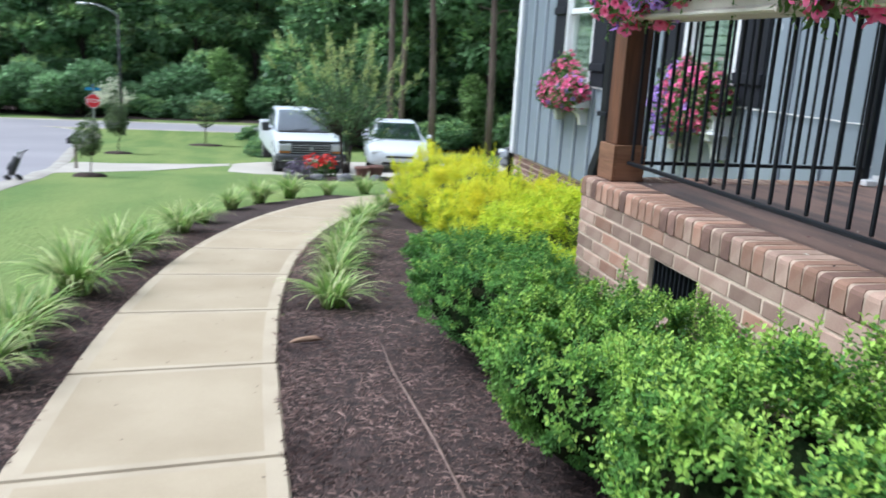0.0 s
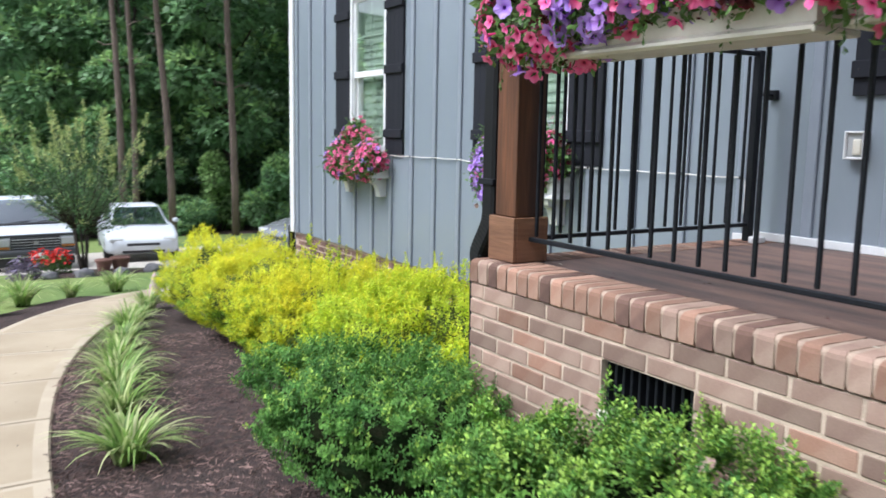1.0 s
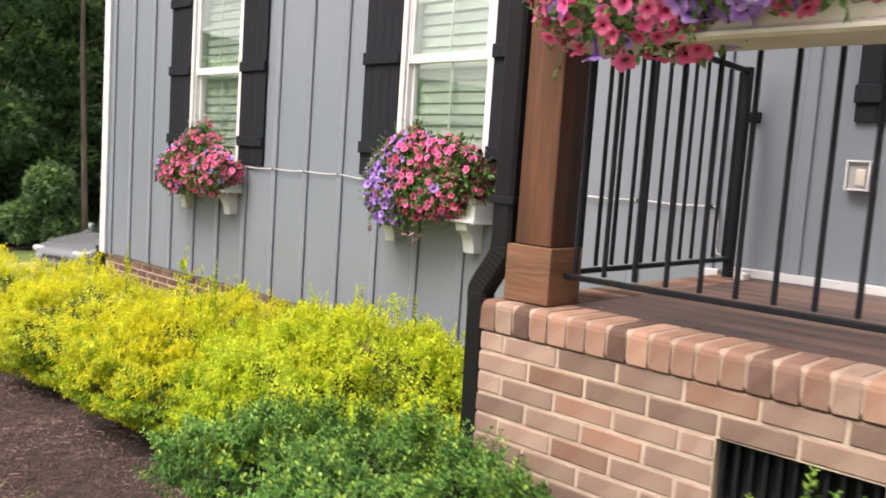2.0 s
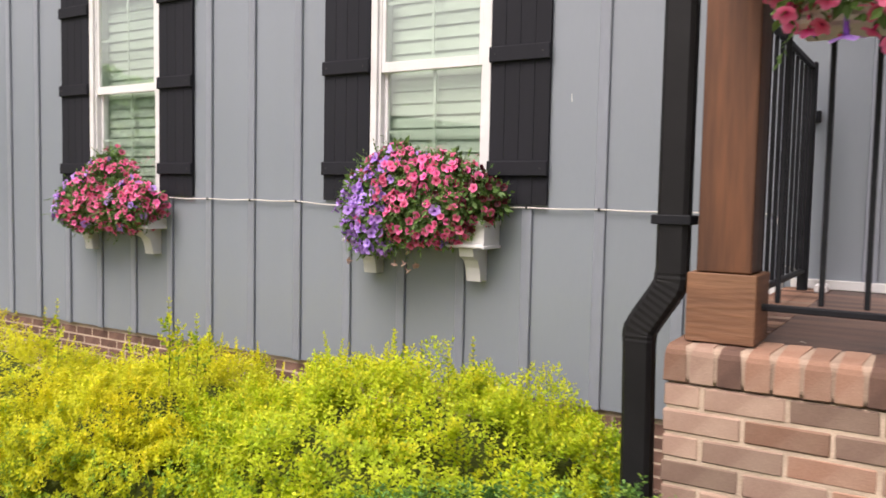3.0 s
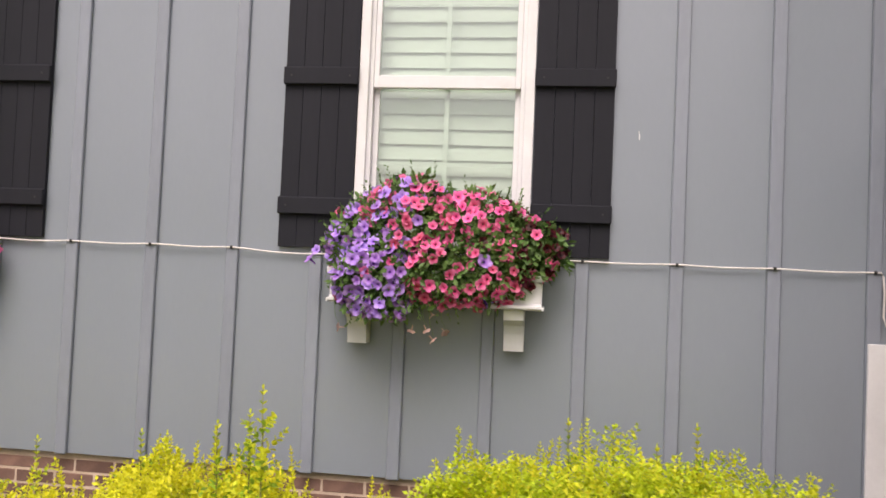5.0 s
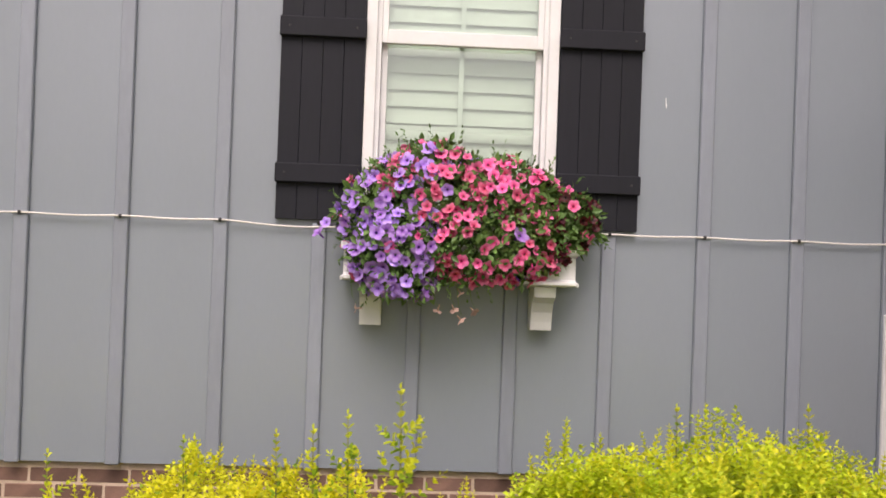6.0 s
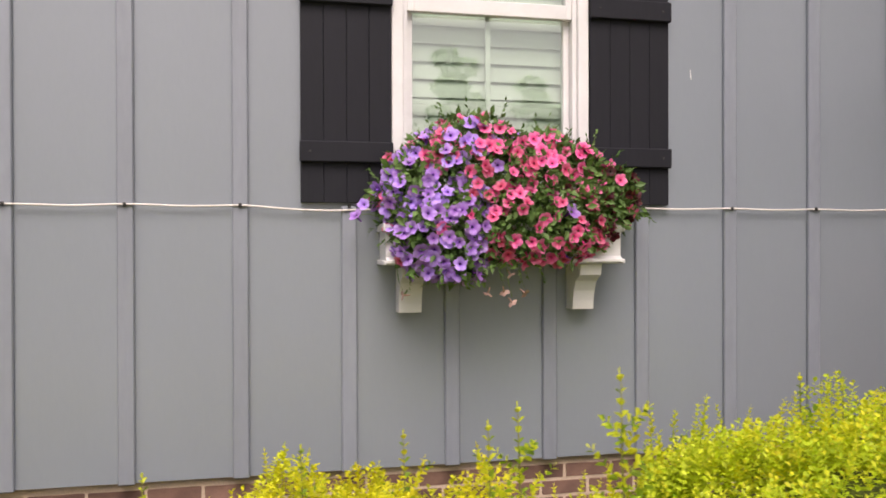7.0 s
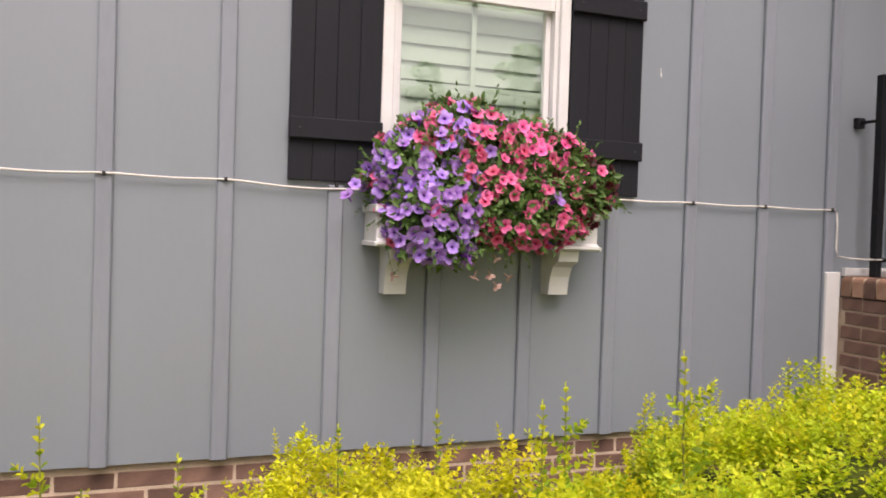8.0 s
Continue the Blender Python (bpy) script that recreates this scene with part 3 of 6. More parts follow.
BATS = [(1.372, 1.452), (1.978, 2.060), (2.58, 2.66)]
for m in WIN_MID:
    shutter(m + 0.409, m + 0.758, 1.219, 2.82, BATS)
    shutter(m - 0.760, m - 0.411, 1.219, 2.82, BATS)
shutter(3.03, 3.38, 1.62, 3.0, [(1.70, 1.78), (2.2, 2.28), (2.75, 2.83)], "black shutter on the porch wall above the floor")

# ---- the low cable along the wall, held by clips on the battens ----
pts = []
for i in range(0, 73):
    y = 8.62 - i * (8.62 - 3.955) / 72
    sag = 0.004 * math.sin((y - 4.789) / 0.4064 * math.pi) ** 2
    dip = sum(0.03 * max(0, 1 - abs(y - (m + 0.62)) / 0.35) for m in WIN_MID) * 0.6
    pts.append((W - 0.026 if abs(math.sin((y - 4.789) / 0.4064 * math.pi)) < 0.3 else W - 0.021, y, 1.206 - sag - dip + 0.003 * noise.noise((y * 3, 0, 0))))
pts += [(W - 0.026, 3.945, 1.19), (W - 0.024, 3.938, 1.12), (W - 0.024, 3.94, 1.02), (W - 0.026, 3.93, 0.982), (W - 0.05, 3.88, 0.974), (W - 0.12, 3.84, 0.972), (W - 0.2, 3.82, 0.975)]
cable = thing("wall_cable", "thin pale cable clipped along the grey wall", "cable")
part("wire", tube(pts, 0.0042, 6), CABLE, cable, smooth=True)
for i in range(-2, 9):
    y = 4.789 + 0.4064 * i
    if not any(abs(y - m) < 0.5 for m in WIN_MID):
        part("clip", box(W - 0.034, W - 0.0205, y - 0.006, y + 0.006, 1.198, 1.214, 0.002), CLIP, cable)

# ---- the porch ----
BRICK_TOP = 0.788
floor_bm = bmesh.new()
add_box(floor_bm, PORCH_X + 0.17, W - 0.002, -7.0, PORCH_Y - 0.17, 0.55, FLOOR_Z, 0.004)
porch_floor = part("porch_floor", floor_bm, PORCH_FLOOR)
tagged(porch_floor, "weathered red-brown porch floor", "floor", kind="structure")
porch_wall = part("porch_wall", wall_with_openings(PORCH_X + 0.004, PORCH_X + 0.16, -7.0, PORCH_Y - 0.006, -1.2, BRICK_TOP - 0.004, [(2.688, 3.092, 0.448, 0.652)]), MORTAR)
tagged(porch_wall, "brown brick porch wall with tan mortar joints", "wall", kind="structure")
porch_side = part("porch_side_wall", box(PORCH_X + 0.161, W + 0.012, PORCH_Y - 0.16, PORCH_Y - 0.006, -1.2, BRICK_TOP - 0.004), MORTAR)
tagged(porch_side, "brown brick end wall of the porch", "wall", kind="structure")
foundation = part("foundation_wall", box(W + 0.0285, W + 0.15, PORCH_Y, Y_END - 0.03, -2.2, Z_SID - 0.002), MORTAR)
tagged(foundation, "dark brown brick footing under the siding", "wall", kind="structure")
# unseen ceiling and beam added; their height is set for the wall's light
ceiling = part("porch_ceiling", box(PORCH_X - 0.08, W - 0.03, -7.0, PORCH_Y + 0.16, 4.4, 4.5), WHITE)
tagged(ceiling, "unseen plain white porch ceiling, height set for the light", "ceiling", kind="structure")
beam = part("porch_beam", box(PORCH_X + 0.06, PORCH_X + 0.25, -7.0, PORCH_Y, 4.12, 4.399, 0.004), WOOD)
tagged(beam, "unseen dark stained beam added under the porch ceiling", "beam", kind="structure")

vent = thing("foundation_vent", "black louvred vent set in the porch brick", "vent", at=(PORCH_X, 0, 0))
part("sill", box(-0.012, 0.10, 2.690, 3.090, 0.4485, 0.474, 0.003), CREAM, vent, "cream mortar sill")
part("backing", box(0.085, 0.09, 2.690, 3.090, 0.475, 0.651), CLIP, vent)
for k in range(11):
    y = 2.705 + k * 0.0365
    part("louvre", box(0.022, 0.062, y, y + 0.012, 0.475, 0.650, 0.002), BLACK_METAL, vent)


def corner_post():
    p = thing("porch_post", "dark stained square timber post on a paler plinth", "post", at=(2.035, 3.788, FLOOR_Z + 0.006))
    part("shaft", box(-0.070, 0.070, -0.070, 0.070, 0.183, 3.228, 0.005, 2), WOOD, p)
    for a, b, c, d in ((-0.088, -0.0705, -0.088, 0.088), (0.0705, 0.088, -0.088, 0.088), (-0.0702, 0.0702, -0.088, -0.0705), (-0.0702, 0.0702, 0.0705, 0.088)):
        part("plinth_board", box(a, b, c, d, 0.0, 0.182, 0.002), PLINTH, p, "paler stained plinth board")
    return p


corner_post()


# ---- railings ----
def railing(name, a, b, count, z0, z1, label, end_post=None):
    """A black metal railing from a to b, (x, y) each, with count bars."""
    r = thing(name, label, "railing", "porch railings")
    ax, ay = a
    bx, by = b
    d = Vector((bx - ax, by - ay, 0)).normalized()
    for nm, z, h in (("bottom_rail", z0, 0.018), ("top_rail", z1, 0.022)):
        bm = bmesh.new()
        s = Vector((-d.y, d.x, 0)) * 0.011
        vs = []
        for p in ((ax, ay), (bx, by)):
            for q in (-1, 1):
                for zz in (z - h / 2, z + h / 2):
                    vs.append(bm.verts.new((p[0] + s.x * q, p[1] + s.y * q, zz)))
        for f in ((0, 1, 3, 2), (4, 6, 7, 5), (0, 4, 5, 1), (2, 3, 7, 6), (0, 2, 6, 4), (1, 5, 7, 3)):
            bm.faces.new([vs[i] for i in f])
        bmesh.ops.recalc_face_normals(bm, faces=bm.faces[:])
        bmesh.ops.bevel(bm, geom=bm.edges[:], offset=0.003, segments=1, affect="EDGES")
        part(nm, bm, BLACK_METAL, r)
    me = mesh_object("bar", box(-0.0066, 0.0066, -0.0066, 0.0066, z0 + 0.0145, z1 - 0.0155, 0.002), BLACK_METAL)
    for i in range(count):
        f = (i + 0.5) / count
        o = part("bar", me, None, r)
        o.location = (ax + (bx - ax) * f, ay + (by - ay) * f, 0)
    return r


railing("front_railing", (2.035, 3.715), (2.035, -3.565), 70, 0.985, 1.88, "black metal front railing on the brick porch wall")
side_rail = railing("side_railing", (2.124, 3.815), (3.518, 3.815), 13, 0.972, 1.835, "black metal side railing that ends by the house wall")
part("end_post", box(3.518, 3.558, 3.795, 3.835, FLOOR_Z + 0.002, 1.852, 0.003), BLACK_METAL, side_rail)
bm = bmesh.new()
add_box(bm, 3.518 + 0.041, W - 0.026, 3.808, 3.822, 1.630, 1.644, 0.002)
add_box(bm, W - 0.028, W - 0.0015, 3.790, 3.840, 1.612, 1.662, 0.002)
part("wall_bracket", bm, BLACK_METAL, side_rail)

# ---- downspout strapped to the post ----
def spout_run(points, w=0.084, d=0.064, crimp=0.0):
    """A rectangular pipe along points in the plane of the porch end."""
    bm = bmesh.new()
    rings = []
    pts = [Vector(p) for p in points]
    for i, p in enumerate(pts):
        t = (pts[min(i + 1, len(pts) - 1)] - pts[max(i - 1, 0)]).normalized()
        n = Vector((1, 0, 0)).cross(t).normalized()
        row = []
        c = 0.012
        g = crimp * (i % 2)
        a, b = w / 2 - g, d / 2 - g
        for u, v in ((-a, -b + c), (-a + c, -b), (a - c, -b), (a, -b + c), (a, b - c), (a - c, b), (-a + c, b), (-a, b - c)):
            row.append(bm.verts.new(p + n * u + Vector((1, 0, 0)) * v))
        rings.append(row)
    for a, b in zip(rings, rings[1:]):
        for k in range(8):
            bm.faces.new((a[k], a[(k + 1) % 8], b[(k + 1) % 8], b[k]))
    bm.faces.new(rings[0])
    bm.faces.new(rings[-1][::-1])
    bmesh.ops.recalc_face_normals(bm, faces=bm.faces[:])
    return bm


spout = thing("downspout", "black metal downspout with a crimped offset elbow", "downspout", at=(2.0, 0, 0))
part("upper_pipe", spout_run([(0, 3.930, 4.35), (0, 3.930, 1.05)]), BLACK_SPOUT, spout)
bend = []
for k in range(25):
    f = k / 24
    s = min(1.0, max(0.0, (f - 0.14) / 0.72))
    s = 0.75 * s + 0.25 * s * s * (3 - 2 * s)
    bend.append((0, 3.931 + 0.085 * s, 1.065 - 0.20 * f))
part("elbow", spout_run(bend, 0.088, 0.068, 0.0010), BLACK_SPOUT, spout)
part("lower_pipe", spout_run([(0, 4.016, 0.87), (0, 4.008, 0.4), (0, 4.004, -0.2)]), BLACK_SPOUT, spout)
bm = bmesh.new()
add_box(bm, -0.040, 0.040, 3.876, 3.984, 1.196, 1.222, 0.002)
part("strap", bm, BLACK_METAL, spout)

corner_pipe = part("corner_pipe", box(W - 0.03, W + 0.045, Y_END + 0.026, Y_END + 0.10, gz(W, Y_END) - 0.1, 0.24, 0.008), BLACK_SPOUT)
tagged(corner_pipe, "black drain pipe at the foot of the house corner", "pipe")

# ---- outlet box on the porch wall, and a white block by the rail ----
outlet = thing("outlet_box", "pale grey weatherproof outlet box on the grey wall", "outlet", at=(W - 0.001, 3.33, 1.39))
part("case", box(-0.04, -0.001, -0.048, 0.048, -0.066, 0.066, 0.008, 2), OUTLET_GREY, outlet)
for y0, y1, z0, z1 in ((-0.050, -0.040, -0.066, 0.066), (0.040, 0.050, -0.066, 0.066), (-0.0395, 0.0395, 0.056, 0.066), (-0.0395, 0.0395, -0.066, -0.056)):
    part("cover_frame", box(-0.060, -0.0405, y0, y1, z0, z1, 0.003), WHITE, outlet, "white hinged cover frame")
part("receptacle", box(-0.052, -0.0405, -0.032, 0.010, -0.045, 0.030, 0.008, 2), CREAM, outlet, "cream receptacle")
part("foot_block", box(3.47, 3.55, 3.71, 3.76, FLOOR_Z + 0.001, FLOOR_Z + 0.036, 0.006), WHITE)
tagged(bpy.data.objects["foot_block"], "small white block on the porch floor by the railing", "block")


# ---- flower boxes ----
def flower_box(name, at, length, depth, height, brackets, label, group, turn=0):
    """A moulded white box; x runs from its back to its front (towards -x)."""
    b = thing(name, label, "flower box", group, at, turn)
    prof = [(0.0, 0.0), (-depth + 0.012, 0.0), (-depth + 0.0, 0.008), (-depth + 0.0, 0.018), (-depth + 0.018, 0.03), (-depth + 0.018, height - 0.04), (-depth + 0.002, height - 0.03), (-depth - 0.004, height - 0.004), (-depth, height), (0.0, height)]
    part("body", prism(prof, length, "y", -length / 2), WHITE if group != "porch boxes" else CREAM, b)
    for s in (-1, 1):
        y0, y1 = (length / 2 + 0.0005, length / 2 + 0.011) if s > 0 else (-length / 2 - 0.011, -length / 2 - 0.0005)
        for z0, z1 in ((0.0, 0.018), (height - 0.03, height)):
            part("end_moulding", box(-depth - 0.004, 0.0, y0, y1, z0, z1, 0.003), WHITE if group != "porch boxes" else CREAM, b)
    soil = part("soil", box(-depth + 0.03, -0.02, -length / 2 + 0.02, length / 2 - 0.02, height + 0.001, height + 0.01), MULCH, b)
    for y in brackets:
        # a curved bracket below
        pr = [(0.0, -0.002), (0.0, -0.185), (-0.07, -0.185), (-0.075, -0.15), (-0.085, -0.11), (-0.105, -0.07), (-depth + 0.04, -0.045), (-depth + 0.03, -0.002)]
        part("bracket", prism(pr, 0.088, "y", y - 0.044), WHITE, b)
    return b


def petunia(name, petal, eye, r=0.031):
    """One trumpet flower: five notched lobes and a dark throat; it faces +z."""
    bm = bmesh.new()
    n = 20
    throat = [bm.verts.new((0.20 * r * math.cos(2 * math.pi * k / 10), 0.20 * r * math.sin(2 * math.pi * k / 10), -0.12 * r)) for k in range(10)]
    deep = bm.verts.new((0, 0, -0.75 * r))
    rim = []
    for k in range(n):
        a = 2 * math.pi * k / n
        lobe = 0.80 + 0.20 * abs(math.cos(2.5 * a)) ** 0.7
        rim.append(bm.verts.new((r * lobe * math.cos(a), r * lobe * math.sin(a), r * (0.10 * math.cos(5 * a) + 0.12))))
    for k in range(10):
        k2 = (k + 1) % 10
        f = bm.faces.new((throat[k], throat[k2], deep))
        f.material_index = 1
        bm.faces.new((throat[k], rim[2 * k], rim[2 * k + 1]))
        bm.faces.new((throat[k], rim[2 * k + 1], throat[k2]))
        bm.faces.new((throat[k2], rim[2 * k + 1], rim[(2 * k + 2) % n]))
    tube_ring = [bm.verts.new((0.10 * r * math.cos(2 * math.pi * k / 5), 0.10 * r * math.sin(2 * math.pi * k / 5), -1.3 * r)) for k in range(5)]
    for k in range(5):
        f = bm.faces.new((throat[2 * k], tube_ring[k], tube_ring[(k + 1) % 5], throat[(2 * k + 2) % 10]))
    return mesh_object(name, bm, [petal, eye])


FLOWERS = {"pink": [petunia("petunia_flower", PINK, PINK_EYE, r) for r in (0.027, 0.031)],
           "purple": [petunia("petunia_flower", PURPLE, PURPLE_EYE, r) for r in (0.031, 0.036)],
           "maroon": [petunia("petunia_flower", MAROON, MAROON_EYE, r) for r in (0.022, 0.026)]}


WILTED_FLOWER = petunia("wilted_flower", WILTED, WILTED, 0.021)


def surface_of(shape, rng):
    """A point on the outside of a mound of ellipsoids (centre, radii), and its outward direction; the house side stays bare."""
    while True:
        c, r = rng.choices(shape, [r[0] * r[1] + r[1] * r[2] + r[0] * r[2] for c, r in shape])[0]
        d = rand_dir(rng)
        if d.x > 0.35:
            continue
        f = 1 + 0.30 * noise.noise(Vector((c[1] * 5 + d.x * 2.2, d.y * 2.2, d.z * 2.2)))
        p = Vector((c[0] + r[0] * d.x * f, c[1] + r[1] * d.y * f, c[2] + r[2] * d.z * f))
        if any(sum(((p[i] - c2[i]) / r2[i]) ** 2 for i in range(3)) < 0.80 for c2, r2 in shape if (c2, r2) != (c, r)):
            continue
        return p, Vector((d.x / r[0], d.y / r[1], d.z / r[2])).normalized()


def petunias(parent_name, at, shape, flowers, leaves, colour_at, seed, label, turn=0, sprays=26, gap=0.031, bloom=1.0):
    rng = random.Random(seed)
    plant = thing(parent_name, label, "flowers", "box petunias", at, turn)
    rows = []
    for _ in range(leaves):
        p, n = surface_of(shape, rng)
        p = p - n * (rng.uniform(-0.02, 0.06) if rng.random() < 0.6 else rng.uniform(0.04, 0.15))
        d = (n * 0.7 + rand_dir(rng)).normalized()
        ln = rng.uniform(0.022, 0.052)
        rows.append((p, d, (n + rand_dir(rng) * 0.6).normalized(), ln, ln * 0.5, 0))
    # trailing sprays that break the outline
    for _ in range(sprays):
        p, n = surface_of(shape, rng)
        d = (n + Vector((0, 0, 0.5 if n.z > 0.2 else -0.5)) + rand_dir(rng) * 0.4).normalized()
        for k in range(9):
            q = p + d * 0.011 * k
            rows.append((q, (d + rand_dir(rng) * 0.9).normalized(), n, rng.uniform(0.015, 0.028), 0.010, 0))
    foliage = part("foliage", leaf_mesh("foliage", rows, [PETUNIA_LEAF]), None, plant)
    placed = []
    tries = 0
    while len(placed) < flowers and tries < flowers * 40:
        tries += 1
        p, n = surface_of(shape, rng)
        col = colour_at(p, rng)
        near = gap * (0.72 if col == "purple" else 1.0)
        if col is None or any((p - q).length < near for q in placed):
            continue
        placed.append(p)
        n = (n + Vector((-0.6, 0, 0.1)) + rand_dir(rng) * 0.75).normalized()
        f = part("petunia_flower", rng.choice(FLOWERS[col]), None, plant)
        q = n.to_track_quat("Z", "Y") @ Euler((0, 0, rng.uniform(0, 6.28))).to_quaternion()
        f.matrix_local = Matrix.LocRotScale(p + n * rng.uniform(0.0, 0.035), q, Vector((1, 1, 1)) * bloom * rng.uniform(0.82, 1.14))
    return plant


for k, m in enumerate(WIN_MID):
    flower_box("window_flower_box", (W - 0.002, m - 0.01, 0.981), 0.93, 0.19, 0.155, (-0.348, 0.357), "white window flower box on two curved brackets", "window boxes")


def mix_near(p, rng):
    if p.y > 0.10 and p.z < 0.30 + (p.y - 0.10) * 0.15:
        return "purple" if rng.random() < 0.90 else "pink"
    if p.y < -0.36 and p.z > 0.12:
        return rng.choice(["maroon", "maroon", "maroon", "pink"])
    if p.y < -0.17 and p.z > 0.24:
        return rng.choice(["maroon", "pink", "pink"]) if rng.random() < 0.7 else None
    if p.y > 0.05 and p.z > 0.30:
        return "purple" if rng.random() < 0.38 else "pink"
    return "pink" if rng.random() < 0.93 else "purple"


def mix_far(p, rng):
    if p.y > 0.36:
        return rng.choice(["pink", "purple", "purple"])
    return "pink" if rng.random() < 0.95 else "purple"


MOUND = [((-0.12, 0.26, 0.27), (0.13, 0.20, 0.19)), ((-0.12, 0.11, 0.33), (0.13, 0.25, 0.22)), ((-0.12, -0.17, 0.32), (0.13, 0.26, 0.17)), ((-0.13, -0.36, 0.25), (0.11, 0.17, 0.13)), ((-0.20, 0.22, 0.13), (0.09, 0.19, 0.18)), ((-0.19, -0.09, 0.17), (0.10, 0.31, 0.14)), ((-0.11, -0.49, 0.27), (0.07, 0.08, 0.08))]
near_petunias = petunias("petunias", (W - 0.002, WIN_MID[0] - 0.002, 0.972), MOUND, 470, 10500, mix_near, 5, "pink, purple and maroon petunias spilling over a window box", sprays=58, gap=0.0235, bloom=0.88)
# wilted blooms that hang on thin stems under the box, and two pale strays at its end
for dy, dz in ((-0.012, -0.03), (0.012, -0.095), (-0.018, -0.135), (0.078, -0.10), (-0.068, -0.10), (0.125, -0.05), (0.40, -0.10)):
    stem = part("trailing_stem", tube([(-0.205, dy + 0.03, 0.06), (-0.215, dy + 0.015, dz * 0.5), (-0.205, dy, dz + 0.02)], 0.0013, 5), PETUNIA_LEAF, near_petunias)
    bloom = part("wilted_flower", WILTED_FLOWER, None, stem, "drooping faded flower")
    bloom.matrix_local = pose(-0.208, dy, dz, 150 + 300 * dy, 200 * dz, 900 * dy)
for dy, dz, k in ((0.535, 0.235, 0), (0.565, 0.195, 1)):
    stem = part("trailing_stem", tube([(-0.12, dy - 0.12, dz - 0.01), (-0.13, dy - 0.05, dz + 0.005), (-0.14, dy, dz)], 0.0014, 5), PETUNIA_LEAF, near_petunias)
    bloom = part("petunia_flower", FLOWERS["purple"][k], None, stem)
    bloom.matrix_local = pose(-0.145, dy, dz, -50, -60 + 50 * k, 30) @ Matrix.Diagonal((0.8, 0.8, 0.8, 1))
MOUND_FAR = [((-0.13, 0.26, 0.19), (0.15, 0.26, 0.18)), ((-0.12, -0.02, 0.28), (0.14, 0.25, 0.26)), ((-0.13, -0.28, 0.18), (0.15, 0.26, 0.16)), ((-0.18, 0.22, 0.11), (0.12, 0.28, 0.13)), ((-0.18, -0.22, 0.11), (0.12, 0.26, 0.12))]
petunias("petunias", (W - 0.002, WIN_MID[1] - 0.0, 0.972), MOUND_FAR, 360, 8500, mix_far, 6, "bright pink petunias mounded over a window box", sprays=40, gap=0.026, bloom=0.9)


def mix_porch(p, rng):
    v = math.sin(p.y * 7.0) + rng.uniform(-0.8, 0.8)
    if p.y > 0.25:
        return "pink" if rng.random() < 0.86 else rng.choice(["purple", "maroon"])
    if v > 0.5:
        return "purple"
    return "pink" if rng.random() < 0.8 else rng.choice(["purple", "maroon"])


for yc, seed in ((2.98, 11), (1.62, 12)):
    flower_box("railing_flower_box", (2.015, yc, 1.665), 1.26, 0.19, 0.165, (), "cream flower box hung outside the porch railing", "porch boxes")
    petunias("petunias", (2.015, yc, 1.665), [((-0.14, 0.38, 0.22), (0.16, 0.36, 0.20)), ((-0.14, 0.0, 0.25), (0.15, 0.36, 0.17)), ((-0.14, -0.38, 0.24), (0.16, 0.34, 0.17)), ((-0.21, 0.46, 0.15), (0.10, 0.26, 0.15)), ((-0.21, 0.08, 0.17), (0.09, 0.24, 0.10)), ((-0.2, -0.42, 0.18), (0.09, 0.24, 0.09))],
             380, 5600, mix_porch, seed, "pink and purple petunias crowding a railing box")

# petals and dry bits blown onto the porch edge
rng = random.Random(64)
bits = []
for k in range(46):
    x, y = rng.uniform(1.93, 2.5), rng.uniform(0.6, 3.6)
    s = rng.uniform(0.010, 0.026)
    bits.append((Vector((x, y, 0.8905 if x < 2.08 else FLOOR_Z + 0.003)), Vector((rng.uniform(-1, 1), rng.uniform(-1, 1), 0.12)), Vector((0, 0, 1)), s, s * 0.6, rng.choice((0, 0, 0, 1, 2))))
tagged(part("porch_litter", leaf_mesh("porch_litter", bits, [CHIP, MAROON, CREAM]), None), "fallen petals and dry bits on the porch edge", "litter", kind="stuff")

# a pale scrape on the siding, and a blossom dropped on a shrub
bm = bmesh.new()
for k, (y, z, h) in enumerate(((4.966, 1.772, 0.022), (4.964, 1.762, 0.018), (4.967, 1.790, 0.008))):
    add_box(bm, W - 0.0012, W - 0.0002, y - 0.0013, y + 0.0013, z - h / 2, z + h / 2)
tagged(part("paint_scrape", bm, WHITE), "small white scrape on the grey siding", "mark")
fallen = part("fallen_blossom", WILTED_FLOWER, None)
fallen.matrix_world = pose(1.575, 2.37, 0.60, -30, -25, 40) @ Matrix.Diagonal((1.3, 1.3, 1.3, 1))
tagged(fallen, "faded pink blossom fallen on a green shrub", "blossom")

# ---- planting beds ----
def right_edge(d):
    p, t = smooth_along(d)
    return p + Vector((t.y, -t.x)) * HALF


